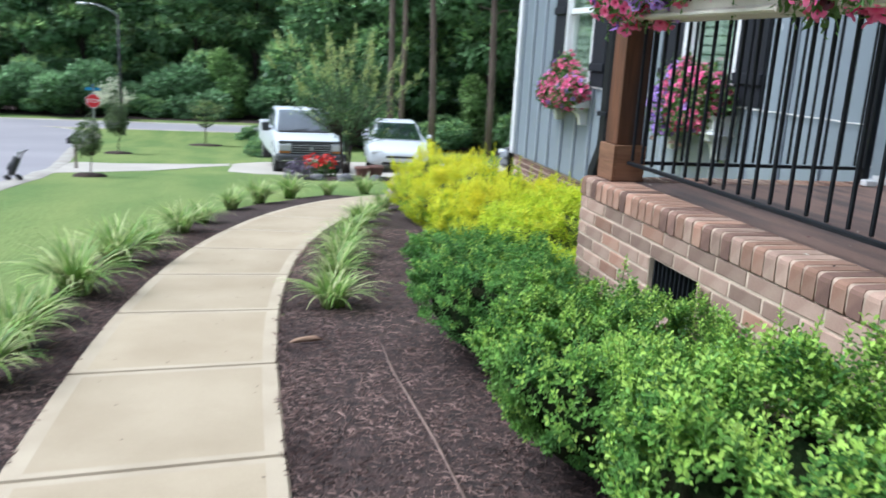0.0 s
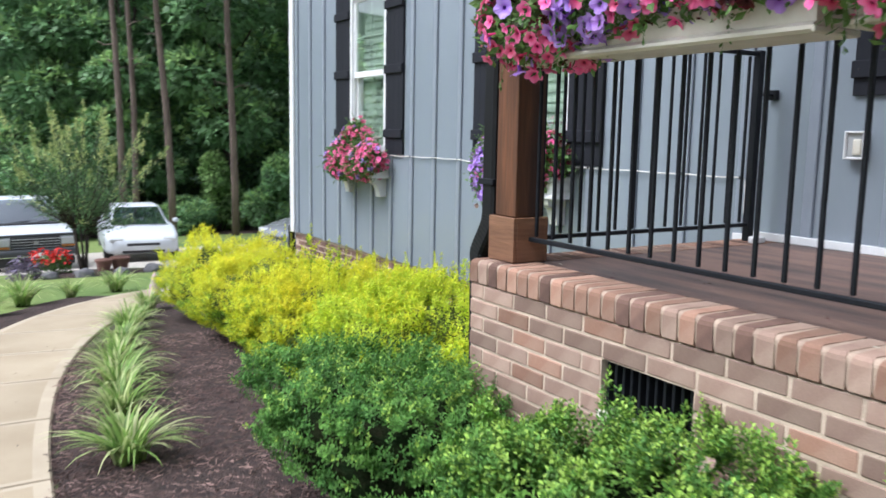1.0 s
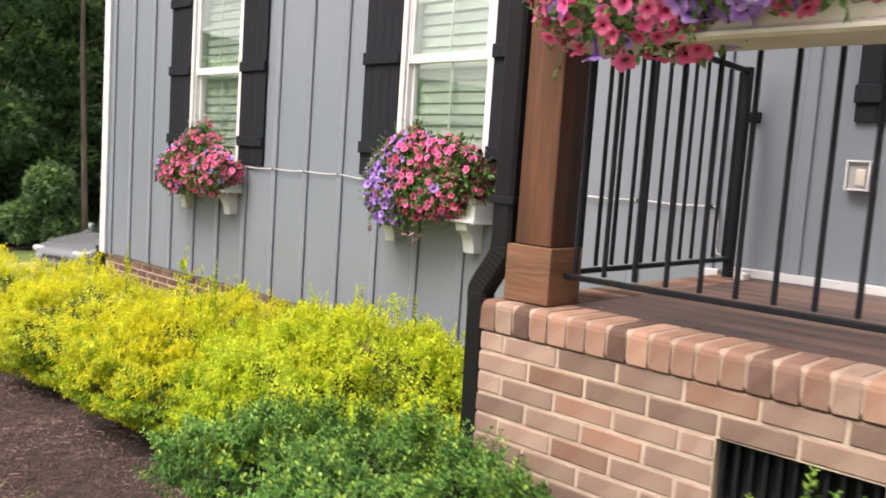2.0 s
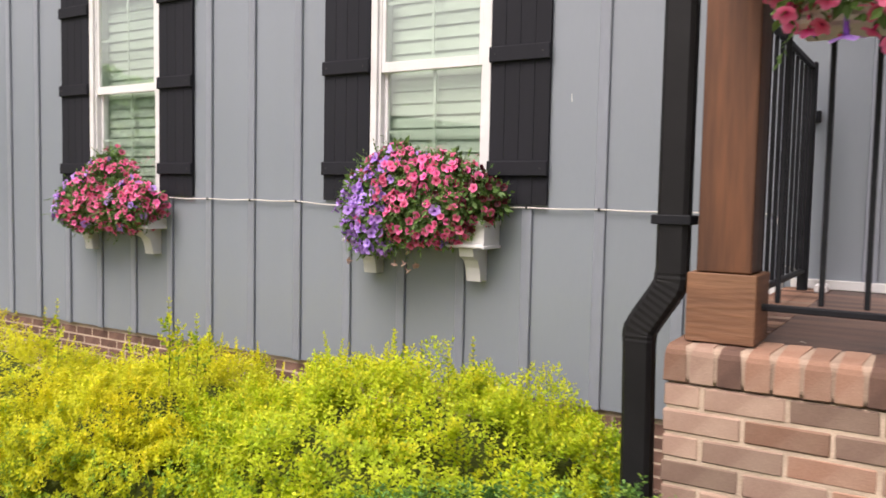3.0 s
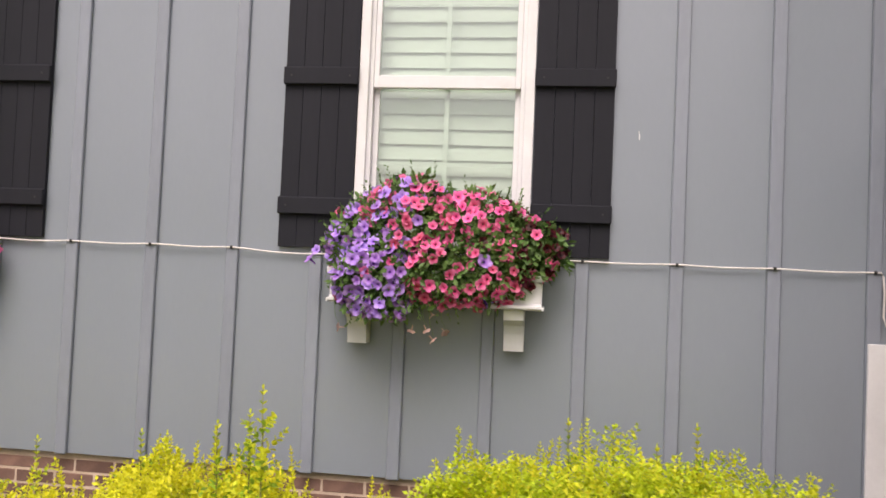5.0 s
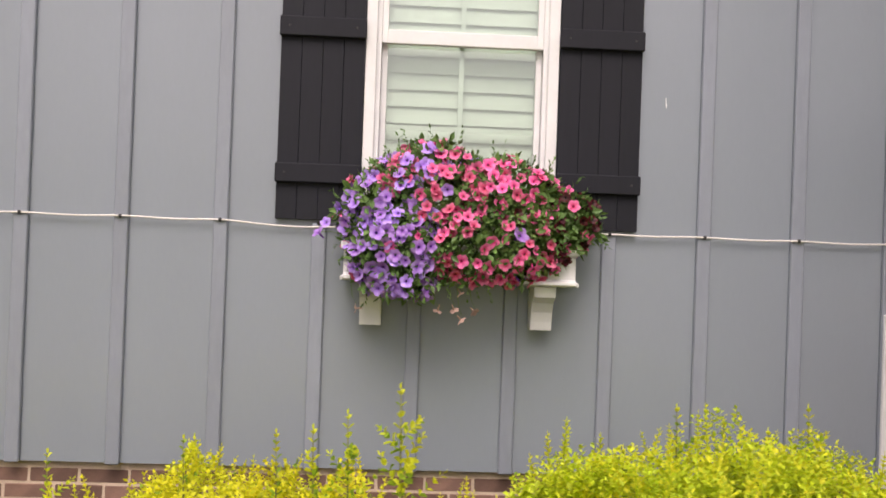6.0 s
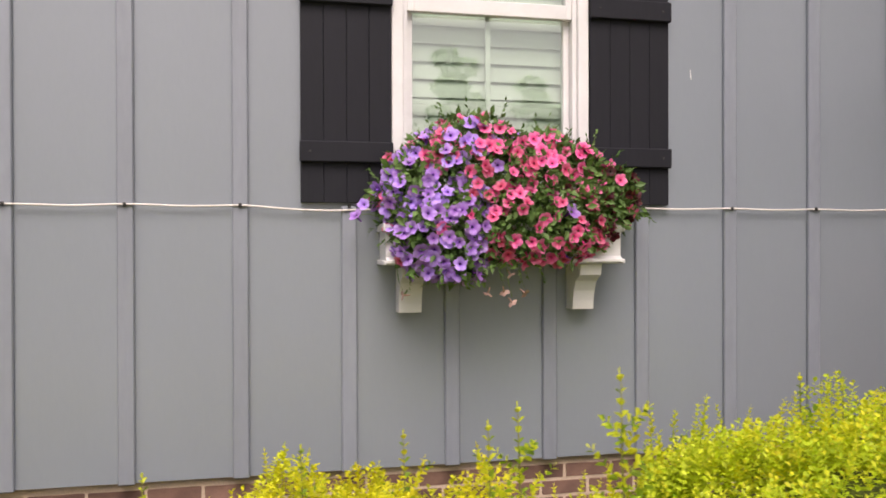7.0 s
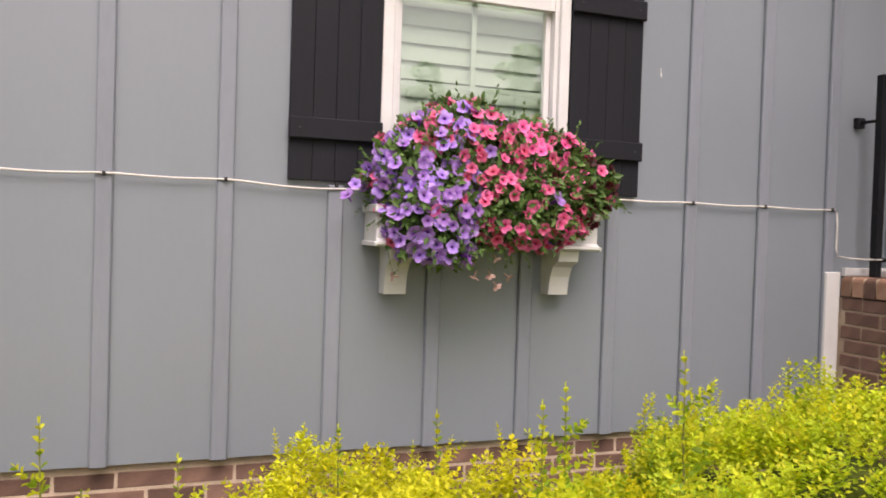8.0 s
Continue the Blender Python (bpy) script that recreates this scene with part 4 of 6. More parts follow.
rows = []
for d in steps(3.0, 18.6, 60):
    p, t = smooth_along(d)
    side = Vector((t.y, -t.x))
    wob = 0.05 * math.sin(d * 2.1) + 0.03 * math.sin(d * 5.3)
    wide = 0.62 + wob + (0.25 if d < 7 else 0.0)
    a, b = p - side * (HALF + wide), p - side * (HALF - 0.02)
    rows.append(((a.x, a.y), (b.x, b.y)))
bed = strip("ground", rows, MULCH, 0.022, 0.012, cols=12)
tagged(bed, "strip of dark brown mulch beside the path", "mulch bed", kind="structure")
LEFT_ROWS = rows
rows = []
for d in steps(3.0, 18.2, 70):
    b = right_edge(d)
    far = W + 0.1 if b.y < 10.9 else b.x + 1.2
    if b.y < PORCH_Y - 0.2:
        far = PORCH_X + 0.05
    elif b.y < PORCH_Y + 0.3:
        far = PORCH_X + 0.05 + (W + 0.1 - PORCH_X - 0.05) * max(0.0, (b.y - PORCH_Y + 0.2) / 0.5)
    rows.append(((b.x - 0.02, b.y), (far, b.y + (0.0 if b.y < 10 else 0.3))))
bed = strip("ground", rows, MULCH, 0.03, 0.016, cols=24)
tagged(bed, "dark brown mulch bed between path and house", "mulch bed", kind="structure")
RIGHT_ROWS = rows


def mulch_chips(rows, per_row, seed, near):
    rng = random.Random(seed)
    verts, faces = [], []
    for (a0, b0), (a1, b1) in zip(rows, rows[1:]):
        if a0[1] > near:
            continue
        wide = math.hypot(b0[0] - a0[0], b0[1] - a0[1])
        for _ in range(int(per_row * min(wide, 2.0))):
            f, g = rng.random(), rng.random()
            x = (a0[0] + (b0[0] - a0[0]) * f) * (1 - g) + (a1[0] + (b1[0] - a1[0]) * f) * g
            y = (a0[1] + (b0[1] - a0[1]) * f) * (1 - g) + (a1[1] + (b1[1] - a1[1]) * f) * g
            z = gz(x, y) + 0.026 + 0.012 * noise.noise((x * 5, y * 5, 0)) + rng.uniform(-0.004, 0.012)
            ln, wd = rng.choice((rng.uniform(0.010, 0.028), rng.uniform(0.02, 0.06))), rng.uniform(0.0022, 0.0068)
            ang, tilt = rng.uniform(0, 6.28), rng.uniform(-0.5, 0.5)
            d = Vector((math.cos(ang), math.sin(ang), math.sin(tilt) * 0.5)) * ln / 2
            s = Vector((-math.sin(ang), math.cos(ang), rng.uniform(-0.4, 0.4))) * wd / 2
            u = Vector((0, 0, wd * 0.6))
            c = Vector((x, y, z))
            i = len(verts)
            verts += [c - d - s, c + d - s * 0.7, c + d + s * 0.7, c - d + s, c - d * 0.8 + u, c + d * 0.8 + u]
            faces += [(i, i + 1, i + 5, i + 4), (i + 3, i + 4, i + 5, i + 2), (i, i + 4, i + 3), (i + 1, i + 2, i + 5)]
    me = bpy.data.meshes.new("mulch_chips")
    me.from_pydata([tuple(v) for v in verts], [], faces)
    me.materials.append(CHIP)
    ob = new("mulch_chips", me)
    return tagged(ob, "loose shredded dark brown bark mulch", "mulch", kind="stuff")


mulch_chips(RIGHT_ROWS, 640, 3, 8.5)
mulch_chips(LEFT_ROWS, 540, 4, 8.5)

# a fallen stick and a curled leaf on the mulch
stick = part("stick", tube([(0.885, 4.2, gz(0, 4.2) + 0.045), (0.872, 3.75, gz(0, 3.75) + 0.04), (0.882, 3.3, gz(0, 3.3) + 0.045), (0.897, 2.85, gz(0, 2.85) + 0.04), (0.892, 2.3, gz(0, 2.3) + 0.04)], [0.004, 0.006, 0.007, 0.007, 0.006], 7), TWIG, smooth=True)
tagged(stick, "long bare fallen stick lying on the mulch", "stick")
bm = tube([(0.37, 4.30, gz(0, 4.30) + 0.036), (0.42, 4.325, gz(0, 4.32) + 0.040), (0.47, 4.335, gz(0, 4.33) + 0.044), (0.52, 4.35, gz(0, 4.35) + 0.042), (0.57, 4.335, gz(0, 4.335) + 0.036)], [0.002, 0.011, 0.016, 0.013, 0.002], 7)
for v in bm.verts:
    v.co.z += 0.006 * math.sin(v.co.y * 260)
tagged(part("fallen_leaf", bm, LITTER, smooth=True), "curled orange-brown dead leaf on the mulch", "leaf")
rng = random.Random(8)
bits = []
for _ in range(60):
    d = rng.uniform(6.5, 15)
    p, t = smooth_along(d)
    side = Vector((t.y, -t.x)) * rng.uniform(-0.42, 0.42)
    q = p + side
    bits.append((Vector((q.x, q.y, gz(q.x, q.y) + 0.038)), Vector((rng.uniform(-1, 1), rng.uniform(-1, 1), 0.05)), Vector((0, 0, 1)), rng.uniform(0.012, 0.028), 0.008, 0))
tagged(part("path_litter", leaf_mesh("path_litter", bits, [MULCH]), None), "scattered dark leaf bits on the path", "litter", kind="stuff")


# ---- striped grass clumps along the path ----
def blade_clump(seed, blades=140, length=0.34):
    rng = random.Random(seed)
    verts, faces, mi = [], [], []
    for _ in range(blades):
        ang = rng.uniform(0, 6.28)
        out = Vector((math.cos(ang), math.sin(ang), 0))
        side = Vector((-out.y, out.x, 0))
        ln = length * rng.uniform(0.65, 1.15)
        lean = rng.uniform(0.3, 1.35)
        base = out * rng.uniform(0, 0.045) + side * rng.uniform(-0.03, 0.03)
        wd = rng.uniform(0.0045, 0.0085)
        k = 1 if rng.random() < 0.38 else 0
        p, up = base.copy(), math.pi / 2 - 0.12 * lean
        i0 = len(verts)
        n = 6
        for s in range(n + 1):
            w = wd * (1 - (s / n) ** 2.2) + 0.0006
            verts += [p - side * w, p + side * w]
            up -= lean * 2.1 / n * (0.35 + s / n)
            p = p + (out * math.cos(up) + Vector((0, 0, 1)) * math.sin(up)) * ln / n
            if p.z < 0.012:
                p.z = 0.012
        for s in range(n):
            a = i0 + 2 * s
            faces.append((a, a + 1, a + 3, a + 2))
            mi.append(k)
    me = bpy.data.meshes.new("blades")
    me.from_pydata([tuple(v) for v in verts], [], faces)
    me.polygons.foreach_set("material_index", mi)
    me.materials.append(LILY)
    me.materials.append(LILY_PALE)
    for p in me.polygons:
        p.use_smooth = True
    return me


def grass_clump(seed):
    c = thing("striped_grass_clump", "arching clump of cream-striped green lilyturf in mulch", "grass clump", "clumps beside the path")
    part("blade_tuft", blade_clump(seed), None, c)
    crown = bmesh.new()
    tube([(0, 0, -0.03), (0, 0, 0.015), (0, 0, 0.05)], [0.05, 0.045, 0.012], 8, True, crown)
    part("crown", crown, BUSH_CORE, c)
    return c


protos = [grass_clump(s) for s in (1, 2, 3)]
PLACES = [(-1.04, 3.75, 1.05), (-1.06, 4.35, 1.1), (-1.04, 4.85, 0.8), (-1.0, 5.62, 1.2), (-0.90, 6.70, 1.15), (-0.76, 7.45, 1.1), (-0.55, 8.35, 1.0), (-0.38, 9.1, 0.75), (-0.10, 10.4, 1.15), (0.25, 11.25, 1.0), (0.72, 12.2, 1.05), (1.33, 12.75, 1.0), (2.0, 13.3, 1.0),
          (0.70, 5.14, 1.0), (0.80, 5.98, 1.1), (0.88, 6.5, 0.95), (0.96, 7.02, 1.0), (1.08, 7.65, 0.95), (1.2, 8.2, 0.95), (1.40, 9.05, 1.0), (1.62, 9.75, 0.95), (1.86, 10.45, 0.9)]
rng = random.Random(21)
for k, (x, y, s) in enumerate(PLACES):
    s *= 1.22 if k < 13 else 1.05
    m = pose(x, y, gz(x, y) + 0.02, 0, 0, rng.uniform(0, 360)) @ Matrix.Diagonal((s, s, 0.82 * s * rng.uniform(0.9, 1.08), 1))
    if k < 3:
        protos[k].matrix_world = m
    else:
        copy_thing(protos[k % 3], m)


# ---- shrubs ----
def lumpy(d, seed, k=2.4, amount=0.22):
    return 1 + amount * noise.noise(Vector((d.x * k + seed, d.y * k, d.z * k))) + amount * 0.5 * noise.noise(Vector((d.x * k * 2.6, d.y * k * 2.6 + seed, d.z * k * 2.6)))


def shrub(name, at, radii, leaves, leaf_len, mats, core_mat, seed, label, group, tips=0.25, lift=0.0, flat=0.5, shoots=0, shoot_len=0.12, twiglets=1.0, clusters=420, even=0.5, oval=False, deep=0.76, rough_form=0.22, spread=(0.10, 0.17), push_by=(-0.05, 0.07), dim_low=0.0, belly=1.0, older=0.0):
    """A clipped or loose shrub: a dark heart that stands for inner shade, whorls of leaves on short twigs all over it,
    and upright new shoots.
    """
    rng = random.Random(seed)
    s = thing(name, label, "shrub", group, at)
    rx, ry, rz = radii
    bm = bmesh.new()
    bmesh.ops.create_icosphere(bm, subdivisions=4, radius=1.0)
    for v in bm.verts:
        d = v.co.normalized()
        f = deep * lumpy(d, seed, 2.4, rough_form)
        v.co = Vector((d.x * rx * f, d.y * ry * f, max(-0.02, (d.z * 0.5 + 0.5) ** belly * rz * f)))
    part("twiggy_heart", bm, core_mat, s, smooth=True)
    rows = []
    count = 0
    # leaves gather into sprays, with the dark heart as shade between them
    sprays = []
    for _ in range(int(clusters)):
        d = rand_dir(rng)
        if d.z > -0.6:
            sprays.append((d, rng.uniform(*push_by), rng.uniform(*spread)))
    while count < leaves:
        d0, push, wide = rng.choice(sprays)
        if rng.random() < even:
            d0, push = rand_dir(rng), -0.06
        e = rand_dir(rng) * rng.random() ** 0.6
        d = (d0 + e * wide).normalized()
        if d.z < -0.6:
            continue
        f = lumpy(d, seed, 2.4, rough_form) * (1.0 + push * (1 - e.length ** 2) - abs(rng.gauss(0, 0.05)))
        p = Vector((d.x * rx * f, d.y * ry * f, max(0.02, ((d.z + 1) * 0.5) ** belly * rz * f)))
        n = Vector((d.x / rx, d.y / ry, d.z * 2 / rz)).normalized()
        axis = (n + Vector((0, 0, 0.55)) + rand_dir(rng) * 0.55).normalized()
        young = 1 if rng.random() < tips * (0.15 + 1.1 * max(0.0, d.z + 0.35 + 4 * push)) else 0
        # low leaves are thinned so the dark heart shows there as shade
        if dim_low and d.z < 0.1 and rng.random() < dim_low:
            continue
        # greener leaves in drifts low down; the hedge's lower shade put into leaf colour
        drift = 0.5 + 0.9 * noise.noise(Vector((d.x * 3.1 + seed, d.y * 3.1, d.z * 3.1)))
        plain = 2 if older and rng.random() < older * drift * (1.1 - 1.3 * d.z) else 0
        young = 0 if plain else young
        whorl = rng.randint(5, 8)
        for k in range(whorl):
            q = p + axis * leaf_len * 0.42 * (k - whorl * 0.5) * twiglets
            ang = k * 2.4 + rng.uniform(-0.3, 0.3)
            a = axis.orthogonal().normalized()
            b = axis.cross(a)
            out = (a * math.cos(ang) + b * math.sin(ang)) * (1.0 - 0.35 * k / whorl) + axis * (0.15 + 0.6 * k / whorl)
            ln = leaf_len * rng.uniform(0.75, 1.2) * (0.75 if k == whorl - 1 else 1)
            rows.append((q, out, (axis + rand_dir(rng) * 0.25).normalized(), ln, ln * flat, young if young and k > whorl * 0.3 else plain))
            count += 1
    stems = bmesh.new()
    for _ in range(shoots):
        d = rand_dir(rng)
        if d.z < 0.25:
            continue
        f = lumpy(d, seed, 2.4, rough_form)
        p = Vector((d.x * rx * f, d.y * ry * f, ((d.z + 1) * 0.5) ** belly * rz * f))
        axis = (Vector((0, 0, 1)) + rand_dir(rng) * 0.3).normalized()
        ln = shoot_len * rng.uniform(0.4, 1.25)
        tube([p - axis * 0.05, p + axis * ln], [0.0022, 0.0012], 4, False, stems)
        k, h = 0, 0.0
        while h < ln:
            ang = (k % 2) * math.pi / 2 + k * 0.25
            a = axis.orthogonal().normalized()
            b = axis.cross(a)
            size = leaf_len * (1.15 - 0.5 * h / ln)
            for sgn in (1, -1):
                out = (a * math.cos(ang) + b * math.sin(ang)) * sgn + axis * 0.75
                rows.append((p + axis * h, out, axis, size, size * flat * 1.1, 1))
            h += leaf_len * 0.62
            k += 1
        rows.append((p + axis * ln, axis, a, leaf_len * 0.7, leaf_len * 0.3, 1))
    tagged(part("foliage", leaf_mesh("foliage", rows, mats, oval=oval), None, s), kind="stuff")
    tagged(part("twig_growth", stems, mats[0], s), kind="stuff")
    return s


def shrub_at(x, y, r, top, **kw):
    z = gz(x, y) + 0.01
    shrub(at=(x, y, z), radii=(r[0], r[1], top - z), **kw)


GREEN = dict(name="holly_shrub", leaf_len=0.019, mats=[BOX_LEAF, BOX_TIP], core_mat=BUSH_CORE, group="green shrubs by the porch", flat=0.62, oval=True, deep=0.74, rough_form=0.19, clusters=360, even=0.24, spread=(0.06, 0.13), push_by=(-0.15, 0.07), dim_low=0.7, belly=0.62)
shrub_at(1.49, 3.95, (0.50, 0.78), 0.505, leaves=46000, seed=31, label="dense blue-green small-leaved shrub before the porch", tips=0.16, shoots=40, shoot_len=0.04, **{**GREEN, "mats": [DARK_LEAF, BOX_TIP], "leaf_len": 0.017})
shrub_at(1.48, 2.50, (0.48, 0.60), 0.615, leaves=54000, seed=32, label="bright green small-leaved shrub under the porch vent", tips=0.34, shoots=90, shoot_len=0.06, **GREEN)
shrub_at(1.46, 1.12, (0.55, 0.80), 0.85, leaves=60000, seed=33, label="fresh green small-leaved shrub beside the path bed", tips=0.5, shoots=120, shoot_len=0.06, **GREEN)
GOLD = dict(name="golden_shrub", leaf_len=0.0195, mats=[GOLD_LEAF, GOLD_TIP, HEDGE_GREEN], core_mat=GOLD_CORE, group="golden hedge", flat=0.70, older=0.55, dim_low=0.34, even=0.34, push_by=(-0.11, 0.07), clusters=380, label="bright yellow-green hedge shrub against the house")
shrub_at(2.42, 5.07, (0.80, 0.93), 0.53, leaves=105000, seed=41, tips=0.35, shoots=230, shoot_len=0.11, **{**GOLD, "mats": [LIME_LEAF, LIME_TIP, HEDGE_GREEN], "label": "lime-green hedge shrub against the house by the porch"})
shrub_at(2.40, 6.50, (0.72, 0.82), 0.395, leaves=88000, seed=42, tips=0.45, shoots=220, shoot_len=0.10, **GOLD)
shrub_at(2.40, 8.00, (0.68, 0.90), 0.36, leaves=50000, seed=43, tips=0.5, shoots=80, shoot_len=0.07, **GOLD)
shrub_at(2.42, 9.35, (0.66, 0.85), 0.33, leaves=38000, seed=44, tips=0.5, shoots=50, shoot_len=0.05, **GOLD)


# a few tall stray shoots on the hedge
def stray_shoot(x, y, top, seed, branches=3, tall=0.30):
    rng = random.Random(seed)
    z0 = top - tall
    sh = thing("stray_shoot", "tall yellow-green leafy shoot above the hedge", "shoot", "stray hedge shoots")
    bm = tube([(x, y, z0), (x + 0.01, y + 0.005, z0 + tall / 2), (x + 0.005, y + 0.01, top)], [0.003, 0.0025, 0.001], 5)
    part("stem", bm, SHOOT_STEM, sh)
    rows = []

    def twig(p, d, ln, size, pairs):
        """Leaves in opposite pairs that stand like a V along a twig."""
        side = d.orthogonal().normalized()
        other = d.cross(side)
        for k in range(pairs):
            f = (k + 0.5) / pairs
            a = k * 1.35 + rng.uniform(-0.25, 0.25)
            for s in (1, -1):
                out = (side * math.cos(a) + other * math.sin(a)) * s + d * (0.55 + 0.5 * f)
                z = size * (1.1 - 0.5 * f) * rng.uniform(0.85, 1.15)
                rows.append((p + d * ln * f, out, d, z, z * 0.78, 1 if rng.random() < 0.7 else 0))
        rows.append((p + d * ln, d, side, size * 0.6, size * 0.3, 1))

    twig(Vector((x, y, z0 + 0.02)), Vector((0.03, 0.03, 1)).normalized(), tall - 0.02, 0.028, 14)
    for b in range(branches):
        a = b * 2.4 + rng.uniform(-0.4, 0.4)
        h = 0.10 * tall + 0.72 * tall * b / max(1, branches)
        twig(Vector((x, y, z0 + h)), Vector((math.cos(a), math.sin(a), 0.9)).normalized(), 0.13 * (1.1 - 0.75 * b / max(1, branches)), 0.024, 6)
    tagged(part("leafage", leaf_mesh("leafage", rows, [HEDGE_GREEN, LIME_TIP], oval=True), None, sh), kind="stuff")


for k, (y, top) in enumerate(((6.377, 0.577), (5.11, 0.646), (4.865, 0.69), (5.398, 0.56), (7.002, 0.506), (6.632, 0.554), (7.78, 0.544), (5.247, 0.68), (4.98, 0.62))):
    stray_shoot(2.55, y, top, 300 + k)
stray_shoot(2.02, 6.03, 0.80, 320, 8, 0.36)
stray_shoot(2.28, 6.16, 0.69, 321, 5, 0.34)
stray_shoot(2.24, 6.24, 0.66, 322, 4, 0.32)
stray_shoot(2.30, 7.26, 0.66, 323, 4, 0.36)

# a small pale ornament where the hedge ends
bm = tube([(0, 0, 0), (0, 0, 0.02), (0, 0, 0.10), (0, 0, 0.20), (0, 0, 0.25), (0, 0, 0.29), (0, 0, 0.36)], [0.07, 0.08, 0.075, 0.06, 0.042, 0.04, 0.008], 14)
o = part("garden_ornament", bm, material("pale_ornament", (0.60, 0.42, 0.37), (0.42, 0.33, 0.36), rough=0.6, scale=9.0, fine=0.06), smooth=True)
o.location = (2.14, 11.42, gz(0, 11.42) + 0.02)
tagged(o, "small pale pink stone garden ornament at the hedge's end", "ornament")

# ---- vehicles on the drive ----
def loft(stations, n=5):
    """A body through stations (y, half width, z low, z high, corner radius)."""
    bm = bmesh.new()
    rings = []
    for y, hw, z0, z1, r in stations:
        ring = []
        for cx, cz, a0 in ((hw - r, z1 - r, 0), (-hw + r, z1 - r, 90), (-hw + r, z0 + r, 180), (hw - r, z0 + r, 270)):
            for k in range(n):
                a = radians(a0 + 90 * k / (n - 1))
                ring.append(bm.verts.new((cx + r * math.cos(a), y, cz + r * math.sin(a))))
        rings.append(ring)
    m = len(rings[0])
    for a, b in zip(rings, rings[1:]):
        for k in range(m):
            bm.faces.new((a[k], a[(k + 1) % m], b[(k + 1) % m], b[k]))
    bm.faces.new(rings[0][::-1])
    bm.faces.new(rings[-1])
    bmesh.ops.recalc_face_normals(bm, faces=bm.faces[:])
    for f in bm.faces:
        f.smooth = True
    return bm


def wheel(parent, x, y, r, w):
    bm = bmesh.new()
    prof = [(r * 0.62, -w / 2), (r * 0.93, -w / 2), (r, -w / 2 + 0.03), (r, w / 2 - 0.03), (r * 0.93, w / 2), (r * 0.62, w / 2)]
    rings = [[bm.verts.new((x + o, y + q * math.cos(a), r + q * math.sin(a))) for a in steps(0, 2 * math.pi, 20)[:-1]] for q, o in prof]
    for a, b in zip(rings, rings[1:] + rings[:1]):
        for k in range(20):
            bm.faces.new((a[k], a[(k + 1) % 20], b[(k + 1) % 20], b[k]))
    bmesh.ops.recalc_face_normals(bm, faces=bm.faces[:])
    wh = thing("wheel", "", "")
    wh.parent = parent
    part("tyre", bm, TYRE, wh, smooth=True)
    bm = tube([(x - w * 0.42, y, r), (x + w * 0.42, y, r)], r * 0.62, 18)
    part("rim", bm, STEEL, wh)


def quad_pane(pts, thick=0.012):
    bm = bmesh.new()
    vs = [bm.verts.new(p) for p in pts]
    f = bm.faces.new(vs)
    bmesh.ops.solidify(bm, geom=[f], thickness=thick)
    return bm


